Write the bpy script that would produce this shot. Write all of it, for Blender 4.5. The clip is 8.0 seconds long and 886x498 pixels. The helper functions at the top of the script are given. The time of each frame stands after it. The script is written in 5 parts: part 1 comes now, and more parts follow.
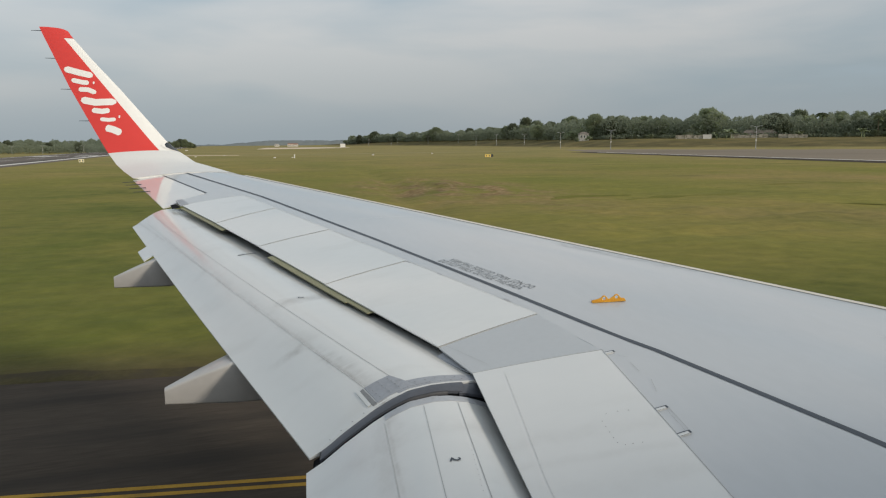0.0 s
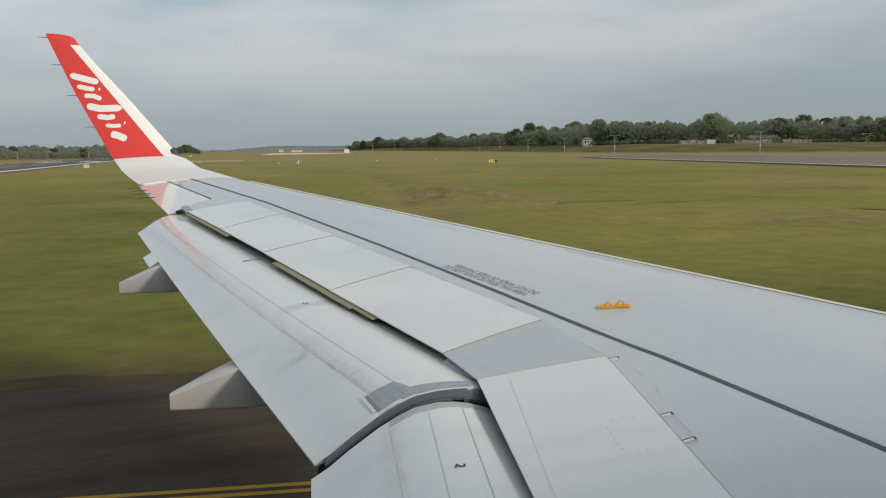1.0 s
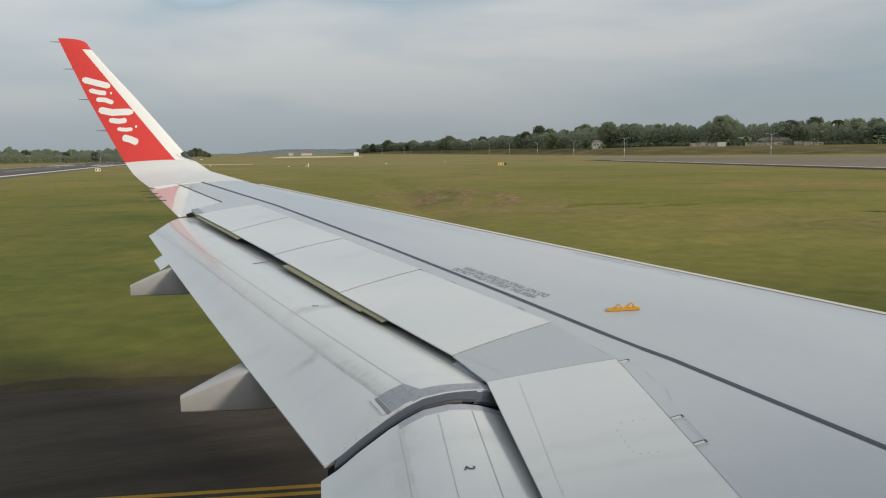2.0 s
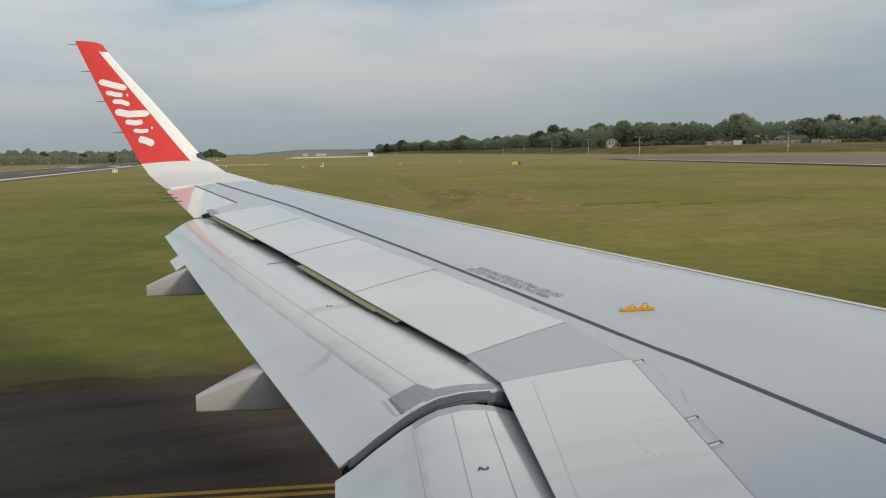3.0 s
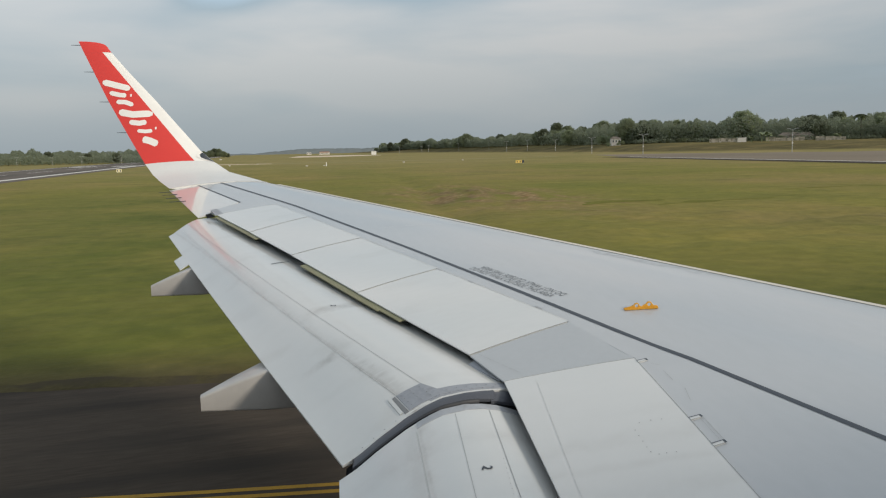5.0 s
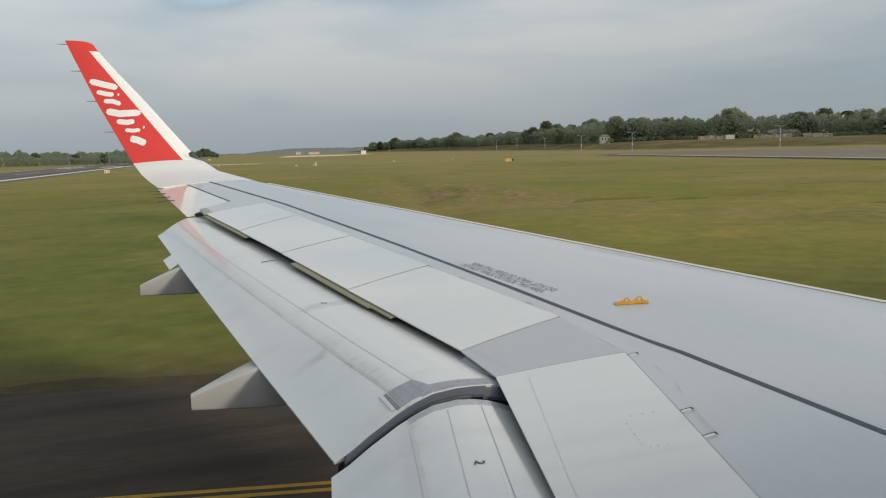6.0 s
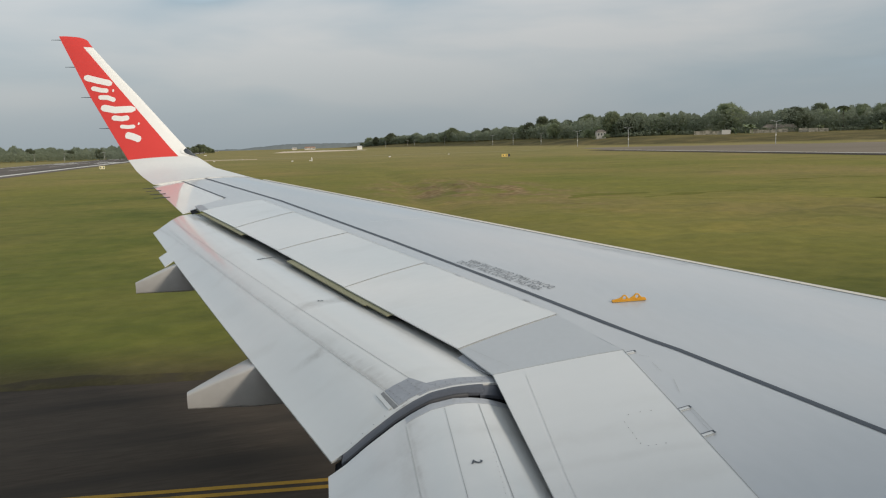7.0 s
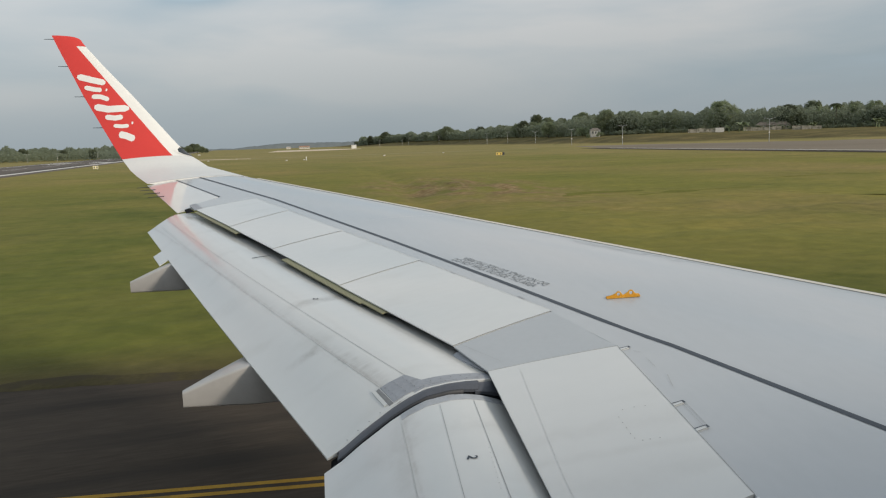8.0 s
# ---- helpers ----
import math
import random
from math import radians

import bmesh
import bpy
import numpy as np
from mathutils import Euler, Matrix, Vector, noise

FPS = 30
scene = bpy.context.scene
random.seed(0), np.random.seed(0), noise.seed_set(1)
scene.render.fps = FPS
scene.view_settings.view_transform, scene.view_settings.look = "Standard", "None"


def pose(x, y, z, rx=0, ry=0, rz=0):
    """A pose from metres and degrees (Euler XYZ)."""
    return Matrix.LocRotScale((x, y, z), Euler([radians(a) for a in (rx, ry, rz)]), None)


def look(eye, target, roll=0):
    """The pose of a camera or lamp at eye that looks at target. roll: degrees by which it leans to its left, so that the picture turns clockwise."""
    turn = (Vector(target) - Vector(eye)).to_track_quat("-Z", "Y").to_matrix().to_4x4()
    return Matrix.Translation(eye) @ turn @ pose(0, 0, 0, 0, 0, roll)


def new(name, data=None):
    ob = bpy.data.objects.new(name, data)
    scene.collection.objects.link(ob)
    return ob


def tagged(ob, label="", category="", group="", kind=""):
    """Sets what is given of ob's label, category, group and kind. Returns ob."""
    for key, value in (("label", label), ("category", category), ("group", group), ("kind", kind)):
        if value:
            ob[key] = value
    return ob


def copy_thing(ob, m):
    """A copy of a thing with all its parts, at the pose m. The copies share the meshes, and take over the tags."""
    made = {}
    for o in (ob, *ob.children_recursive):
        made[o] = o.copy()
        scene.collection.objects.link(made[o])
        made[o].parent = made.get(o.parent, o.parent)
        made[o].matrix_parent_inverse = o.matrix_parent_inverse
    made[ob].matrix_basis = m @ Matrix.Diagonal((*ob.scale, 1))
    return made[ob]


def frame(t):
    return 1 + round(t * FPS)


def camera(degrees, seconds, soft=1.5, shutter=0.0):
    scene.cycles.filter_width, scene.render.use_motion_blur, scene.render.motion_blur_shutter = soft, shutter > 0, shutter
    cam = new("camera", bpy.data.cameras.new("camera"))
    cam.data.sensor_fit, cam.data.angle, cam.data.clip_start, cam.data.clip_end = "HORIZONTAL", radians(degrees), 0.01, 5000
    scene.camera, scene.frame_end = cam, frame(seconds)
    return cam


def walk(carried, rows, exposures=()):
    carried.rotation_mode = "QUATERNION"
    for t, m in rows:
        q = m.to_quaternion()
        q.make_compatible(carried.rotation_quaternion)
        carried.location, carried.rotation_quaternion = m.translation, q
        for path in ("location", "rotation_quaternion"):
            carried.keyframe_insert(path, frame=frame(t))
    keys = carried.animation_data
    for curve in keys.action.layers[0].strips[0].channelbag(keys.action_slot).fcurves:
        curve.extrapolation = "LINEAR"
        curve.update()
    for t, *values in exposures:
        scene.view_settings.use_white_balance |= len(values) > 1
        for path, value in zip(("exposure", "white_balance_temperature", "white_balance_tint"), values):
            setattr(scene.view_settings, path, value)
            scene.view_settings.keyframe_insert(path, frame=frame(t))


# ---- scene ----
cam = camera(61.44, 8.0, soft=1.2)
walk(cam, [
    (0.0, pose(0.002, 0.016, 4.613, 81.897, 0.434, -17.637)),
    (0.5, pose(-0.011, 0.004, 4.613, 82.278, 0.506, -17.477)),
    (1.0, pose(-0.006, 0.010, 4.620, 82.306, 0.484, -17.350)),
    (1.5, pose(-0.011, 0.007, 4.615, 82.496, 0.476, -17.157)),
    (3.0, pose(-0.002, 0.004, 4.621, 82.528, 0.868, -15.568)),
    (3.5, pose(-0.007, 0.001, 4.619, 82.601, 0.884, -15.453)),
    (4.0, pose(-0.005, -0.003, 4.625, 82.532, 1.056, -15.256)),
    (5.5, pose(0.001, -0.002, 4.629, 82.373, 1.208, -15.441)),
    (6.0, pose(0.000, 0.003, 4.606, 82.318, 1.422, -16.087)),
    (6.5, pose(0.000, 0.000, 4.600, 82.089, 1.307, -16.242)),
    (7.0, pose(0.003, 0.026, 4.620, 81.965, 1.482, -16.379)),
    (7.5, pose(0.002, 0.011, 4.616, 82.148, 1.401, -16.582)),
    (8.0, pose(-0.001, 0.008, 4.612, 81.854, 1.668, -16.804)),
], exposures=((0.0, 0.26), (8.0, 0.26)))

# ---------------------------------------------------------------- light
SUN_TO = Vector((1.63, -2.1, 1.12)).normalized()   # towards the hazy sun
sun_data = bpy.data.lights.new("sun", "SUN")
sun_data.energy, sun_data.angle, sun_data.color = 1.94, radians(8), (1.0, 0.90, 0.76)
sun = new("sun", sun_data)
sun.matrix_world = look(SUN_TO * 50, (0, 0, 0))

world = bpy.data.worlds.new("hazy_sky")
scene.world = world
world.use_nodes = True
wn, wl = world.node_tree.nodes, world.node_tree.links
wn.clear()


def wnode(kind, **values):
    n = wn.new(kind)
    for key, value in values.items():
        n.inputs[key].default_value = value
    return n


sky = wn.new("ShaderNodeTexSky")
sky.sky_type, sky.sun_disc = "NISHITA", False
sky.sun_elevation = math.asin(SUN_TO.z)
sky.sun_rotation = math.atan2(SUN_TO.x, SUN_TO.y)
sky.dust_density, sky.air_density = 4.0, 1.2
sky_gain = wn.new("ShaderNodeVectorMath")
sky_gain.operation = "SCALE"
sky_gain.inputs["Scale"].default_value = 0.07
wl.new(sky.outputs[0], sky_gain.inputs[0])
coords = wn.new("ShaderNodeTexCoord")
split = wn.new("ShaderNodeSeparateXYZ")
wl.new(coords.outputs["Generated"], split.inputs[0])
squash = wn.new("ShaderNodeMapping")
squash.inputs["Scale"].default_value = (1.5, 1.5, 7.0)
squash.inputs["Location"].default_value = (5.1, 3.2, 1.3)
wl.new(coords.outputs["Generated"], squash.inputs[0])
cloud = wnode("ShaderNodeTexNoise", Scale=1.3, Detail=5.0, Roughness=0.48, Distortion=0.3)
wl.new(squash.outputs[0], cloud.inputs["Vector"])


def cloud_bank(value, towards, wide, high, amount):
    """Thickens (or thins) the cloud round one direction, fading out softly."""
    c = Vector(towards).normalized()
    near = wn.new("ShaderNodeMapping")
    near.inputs["Scale"].default_value = (1 / wide, 1 / wide, 1 / high)
    near.inputs["Location"].default_value = (-c.x / wide, -c.y / wide, -c.z / high)
    wl.new(coords.outputs["Generated"], near.inputs[0])
    far = wn.new("ShaderNodeVectorMath")
    far.operation = "LENGTH"
    wl.new(near.outputs[0], far.inputs[0])
    fade = wn.new("ShaderNodeMapRange")
    fade.interpolation_type = "SMOOTHSTEP"
    fade.inputs["To Min"].default_value, fade.inputs["To Max"].default_value = amount, 0.0
    wl.new(far.outputs["Value"], fade.inputs["Value"])
    both = wn.new("ShaderNodeMath")
    both.operation = "ADD"
    wl.new(value, both.inputs[0])
    wl.new(fade.outputs[0], both.inputs[1])
    return both.outputs[0]


cover = cloud_bank(cloud.outputs[0], (0.13, 0.985, 0.12), 0.34, 0.085, 0.13)     # a brighter bank of cloud
cover = cloud_bank(cover, (-0.005, 0.98, 0.205), 0.12, 0.05, -0.22)          # blue gaps above it
cover = cloud_bank(cover, (0.22, 0.955, 0.22), 0.24, 0.055, -0.20)
cloud_ramp = wn.new("ShaderNodeValToRGB")
cloud_ramp.color_ramp.elements[0].position, cloud_ramp.color_ramp.elements[0].color = 0.38, (0.345, 0.435, 0.500, 1)
cloud_ramp.color_ramp.elements[1].position, cloud_ramp.color_ramp.elements[1].color = 0.62, (0.665, 0.652, 0.640, 1)
clear = cloud_ramp.color_ramp.elements.new(0.26)
clear.color = (0.40, 0.53, 0.64, 1)
wl.new(cover, cloud_ramp.inputs[0])
low = wn.new("ShaderNodeValToRGB")          # grey haze low down, cloud higher up
low.color_ramp.elements[0].position, low.color_ramp.elements[0].color = 0.0, (0, 0, 0, 1)
low.color_ramp.elements[1].position, low.color_ramp.elements[1].color = 0.24, (1, 1, 1, 1)
wl.new(split.outputs["Z"], low.inputs[0])
haze_mix = wn.new("ShaderNodeMixRGB")
haze_mix.inputs[1].default_value = (0.292, 0.338, 0.366, 1)
wl.new(low.outputs[0], haze_mix.inputs[0])
wl.new(cloud_ramp.outputs[0], haze_mix.inputs[2])
veil = wn.new("ShaderNodeMixRGB")
veil.inputs[0].default_value = 0.85
wl.new(sky_gain.outputs[0], veil.inputs[1])
wl.new(haze_mix.outputs[0], veil.inputs[2])
side = wn.new("ShaderNodeMapRange")         # the veil thins slowly towards the front of the aircraft
side.inputs["From Min"].default_value, side.inputs["From Max"].default_value = -0.35, 0.75
side.inputs["To Min"].default_value, side.inputs["To Max"].default_value = 1.09, 0.95
wl.new(split.outputs["X"], side.inputs["Value"])
even = wn.new("ShaderNodeVectorMath")
even.operation = "SCALE"
wl.new(veil.outputs[0], even.inputs[0])
wl.new(side.outputs[0], even.inputs["Scale"])
back = wnode("ShaderNodeBackground", Strength=1.0)
wl.new(even.outputs[0], back.inputs["Color"])
wl.new(back.outputs[0], wn.new("ShaderNodeOutputWorld").inputs["Surface"])


# ---------------------------------------------------------------- materials
def material(name, colour, rough=0.5, metal=0.0, coat=0.0, vary=0.12, scale=3.0, fine=40.0, bump=0.0, stain=None,
             stain_at=(0.55, 0.75), stretch=(1, 1, 1), bump_scale=None, spread=0.0):
    """A painted or natural surface: base colour, two scales of variation, an optional stain colour and fine relief."""
    m = bpy.data.materials.new(name)
    m.use_nodes = True
    t = m.node_tree
    b = t.nodes["Principled BSDF"]
    b.inputs["Roughness"].default_value = rough
    b.inputs["Metallic"].default_value = metal
    b.inputs["Coat Weight"].default_value = coat
    b.inputs["Coat Roughness"].default_value = 0.05
    b.inputs["Specular IOR Level"].default_value = 0.5 if rough < 0.78 else 0.02
    co = t.nodes.new("ShaderNodeTexCoord")
    mp = t.nodes.new("ShaderNodeMapping")
    mp.inputs["Scale"].default_value = stretch
    t.links.new(co.outputs["Object"], mp.inputs[0])

    def noise_at(s, detail=4.0):
        n = t.nodes.new("ShaderNodeTexNoise")
        n.inputs["Scale"].default_value, n.inputs["Detail"].default_value = s, detail
        t.links.new(mp.outputs[0], n.inputs["Vector"])
        return n

    big, small = noise_at(scale), noise_at(fine, 6.0)
    add = t.nodes.new("ShaderNodeMath")
    add.operation = "ADD"
    t.links.new(big.outputs[0], add.inputs[0])
    t.links.new(small.outputs[0], add.inputs[1])
    rng = t.nodes.new("ShaderNodeMapRange")
    rng.inputs["From Min"].default_value, rng.inputs["From Max"].default_value = 0.6, 1.4
    rng.inputs["To Min"].default_value, rng.inputs["To Max"].default_value = 1 - vary, 1 + vary
    t.links.new(add.outputs[0], rng.inputs["Value"])
    tone = t.nodes.new("ShaderNodeVectorMath")
    tone.operation = "SCALE"
    tone.inputs[0].default_value = colour[:3]
    t.links.new(rng.outputs[0], tone.inputs["Scale"])
    last = tone.outputs[0]
    if spread:
        info = t.nodes.new("ShaderNodeObjectInfo")
        r2 = t.nodes.new("ShaderNodeMapRange")
        r2.inputs["To Min"].default_value, r2.inputs["To Max"].default_value = 1 - spread, 1 + spread
        t.links.new(info.outputs["Random"], r2.inputs["Value"])
        t2 = t.nodes.new("ShaderNodeVectorMath")
        t2.operation = "SCALE"
        t.links.new(last, t2.inputs[0])
        t.links.new(r2.outputs[0], t2.inputs["Scale"])
        last = t2.outputs[0]
    if stain:
        sn = noise_at(scale * 1.7, 8.0)
        ramp = t.nodes.new("ShaderNodeMapRange")
        ramp.inputs["From Min"].default_value, ramp.inputs["From Max"].default_value = stain_at
        t.links.new(sn.outputs[0], ramp.inputs["Value"])
        mix = t.nodes.new("ShaderNodeMixRGB")
        mix.inputs[2].default_value = (*stain[:3], 1)
        t.links.new(ramp.outputs[0], mix.inputs[0])
        t.links.new(last, mix.inputs[1])
        last = mix.outputs[0]
    t.links.new(last, b.inputs["Base Color"])
    if bump:
        bn = noise_at(bump_scale or fine, 5.0)
        bp = t.nodes.new("ShaderNodeBump")
        bp.inputs["Strength"].default_value, bp.inputs["Distance"].default_value = 1.0, bump
        t.links.new(bn.outputs[0], bp.inputs["Height"])
        t.links.new(bp.outputs[0], b.inputs["Normal"])
    return m


GREY_SKIN = material("grey_wing_paint", (0.446, 0.464, 0.482), 0.38, 0, 0.6, 0.035, 0.9, 14, stain=(0.42, 0.44, 0.46), stain_at=(0.6, 0.9), stretch=(1, 0.35, 1))
LIGHT_SKIN = material("off_white_control_surface_paint", (0.61, 0.618, 0.607), 0.38, 0, 1.0, 0.03, 1.3, 16, stain=(0.50, 0.50, 0.48), stain_at=(0.6, 0.95), stretch=(0.4, 1, 1))
PATCH = material("mid_grey_panel_paint", (0.415, 0.437, 0.457), 0.4, 0, 0.15, 0.03, 2, 20)
FAIRING = material("grey_white_fairing_paint", (0.45, 0.435, 0.415), 0.4, 0, 0.15, 0.06, 1.5, 12, stain=(0.36, 0.345, 0.33), stain_at=(0.5, 0.85))
WHITE = material("white_gloss_paint", (0.80, 0.79, 0.755), 0.4, 0, 0.3, 0.03, 2, 20)
BASE_WHITE = material("grey_white_paint", (0.65, 0.655, 0.645), 0.55, 0, 0.1, 0.03, 2, 20)
RED = material("red_gloss_paint", (0.64, 0.040, 0.030), 0.45, 0, 0.12, 0.03, 2, 20)
BLACK = material("black_line_paint", (0.045, 0.055, 0.07), 0.45, vary=0.1)
SEAM = material("dark_joint_sealant", (0.20, 0.205, 0.21), 0.6, vary=0.15)
SOFT_SEAM = material("grey_joint_sealant", (0.31, 0.315, 0.32), 0.6, vary=0.15)
RIM = material("pale_grey_metal_rim", (0.37, 0.385, 0.41), 0.42, 0.05, vary=0.12, scale=7, stain=(0.26, 0.26, 0.26), stain_at=(0.55, 0.85))
LIGHT_SEAM = material("faint_joint_sealant", (0.54, 0.545, 0.535), 0.55, vary=0.2, scale=5)
STENCIL = material("pale_grey_stencil_ink", (0.37, 0.38, 0.40), 0.6)
SEAL = material("grey_rubber_seal", (0.075, 0.081, 0.098), 0.42, vary=0.15, scale=6)
DOUBLER = material("grey_metal_doubler", (0.30, 0.315, 0.345), 0.45, 0.1, vary=0.12, scale=6, stain=(0.22, 0.22, 0.22), stain_at=(0.6, 0.9))
OLIVE = material("olive_primer", (0.235, 0.228, 0.135), 0.6, vary=0.15)
LIP = material("black_rubber_lip", (0.034, 0.036, 0.042), 0.5, vary=0.15, scale=6)
# near black, so that the gaps' shade is in the colour
GAP_SHADE = material("near_black_gap_shade", (0.018, 0.019, 0.021), 0.95)
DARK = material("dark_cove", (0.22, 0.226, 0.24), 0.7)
NOSE = material("buff_slat_paint", (0.72, 0.66, 0.56), 0.35, 0.25, vary=0.06)
YELLOW = material("yellow_enamel", (0.66, 0.33, 0.03), 0.4, 0, 0.2, vary=0.08, scale=12)
GLASS = material("dark_lens", (0.03, 0.035, 0.04), 0.1, 0, 0.8)
RUBBER = material("tyre_rubber", (0.03, 0.03, 0.032), 0.85)
INK = material("grey_stencil_ink", (0.19, 0.205, 0.22), 0.6)
ASPHALT = material("asphalt", (0.072, 0.060, 0.049), 0.8, vary=0.24, scale=0.5, fine=18, bump=0.004, stain=(0.046, 0.041, 0.036), stain_at=(0.48, 0.66), stretch=(0.14, 1, 1))
RUNWAY = material("worn_runway_asphalt", (0.148, 0.130, 0.115), 0.8, vary=0.15, scale=0.05, fine=9, stain=(0.088, 0.080, 0.074), stain_at=(0.45, 0.70), stretch=(1, 0.1, 1))
APRON = material("pale_apron_asphalt", (0.225, 0.190, 0.148), 0.9, vary=0.22, scale=0.012, fine=6)
MARK_YELLOW = material("worn_yellow_marking", (0.40, 0.245, 0.05), 0.8, vary=0.2, scale=2.0, fine=30, stain=(0.22, 0.16, 0.07), stain_at=(0.56, 0.9))
MARK_SIGN = material("yellow_sign_face", (0.88, 0.62, 0.16), 0.5, vary=0.06)
PALE_SIGN = material("pale_sign_face", (0.78, 0.70, 0.45), 0.5, vary=0.06)
MARK_WHITE = material("worn_white_marking", (0.74, 0.715, 0.67), 0.85, vary=0.12, scale=1.5, fine=20)
SOIL = material("bare_pale_soil", (0.62, 0.52, 0.41), 0.95, vary=0.2, scale=0.1, fine=2)
RUT = material("rank_dark_grass", (0.152, 0.149, 0.038), 0.95, vary=0.25, scale=0.5, fine=5, bump=0.02)
VERGE = material("earth_and_dead_grass", (0.080, 0.069, 0.036), 0.95, vary=0.25, scale=0.8, fine=8, stain=(0.068, 0.058, 0.038), stain_at=(0.45, 0.6), bump=0.02)
OLD_WALL = material("stained_boundary_wall", (0.40, 0.365, 0.30), 0.9, vary=0.25, scale=0.3, fine=3, stain=(0.16, 0.15, 0.11), stain_at=(0.45, 0.65))
CONCRETE = material("weathered_concrete", (0.36, 0.35, 0.33), 0.85, vary=0.15, scale=0.6, fine=8)
BARK = material("bark", (0.10, 0.08, 0.06), 0.9, vary=0.25, scale=2, fine=12)
# leaves and woods: paler than foliage is, haze put into the base colour
LEAF = material("foliage", (0.30, 0.335, 0.22), 0.7, vary=0.16, scale=0.25, fine=1.2, spread=0.4)
WOODS = material("haze_paled_foliage", (0.315, 0.352, 0.262), 0.8, vary=0.2, scale=0.06, fine=0.5)
BANANA = material("banana_leaf", (0.200, 0.240, 0.110), 0.5, vary=0.3, scale=0.8, fine=4, spread=0.2)
# far ridge: distance haze is put into the blue-grey base colour
HAZED_RIDGE = material("hazed_blue_grey_ridge", (0.165, 0.186, 0.190), 0.9, vary=0.14, scale=0.01, fine=0.06)
TRACK = material("dusty_track", (0.300, 0.262, 0.160), 0.95, vary=0.2, scale=0.08, fine=1.5)
PALM = material("palm_frond", (0.190, 0.220, 0.120), 0.6, vary=0.3, scale=1, fine=5, spread=0.2)


def leafy(m):
    """Leaves pass some light on."""
    t = m.node_tree
    b = t.nodes["Principled BSDF"]
    b.inputs["Specular IOR Level"].default_value = 0.05
    tr = t.nodes.new("ShaderNodeBsdfTranslucent")
    t.links.new(b.inputs["Base Color"].links[0].from_socket, tr.inputs["Color"])
    mix = t.nodes.new("ShaderNodeMixShader")
    mix.inputs[0].default_value = 0.80
    t.links.new(b.outputs[0], mix.inputs[1])
    t.links.new(tr.outputs[0], mix.inputs[2])
    t.links.new(mix.outputs[0], t.nodes["Material Output"].inputs["Surface"])


for leaf_paint in (LEAF, WOODS, PALM):
    leafy(leaf_paint)
POLE = material("galvanised_steel", (0.45, 0.46, 0.46), 0.5, 0.5)
PLASTER = material("pale_plaster", (0.66, 0.63, 0.58), 0.85, vary=0.1, scale=0.5, fine=6)
TILE_ROOF = material("faded_clay_roof", (0.36, 0.15, 0.09), 0.8, vary=0.2, scale=0.8, fine=8)
GREY_PLASTER = material("stained_grey_plaster", (0.66, 0.62, 0.56), 0.85, vary=0.15, scale=0.4, fine=4, stain=(0.30, 0.27, 0.22), stain_at=(0.5, 0.7))
OLD_ROOF = material("weathered_brown_roof", (0.24, 0.205, 0.175), 0.8, vary=0.25, scale=0.8, fine=8)
TIN_ROOF = material("grey_tin_roof", (0.34, 0.34, 0.34), 0.55, 0.3, vary=0.15)
PANE = material("dark_window_glass", (0.02, 0.025, 0.03), 0.15)


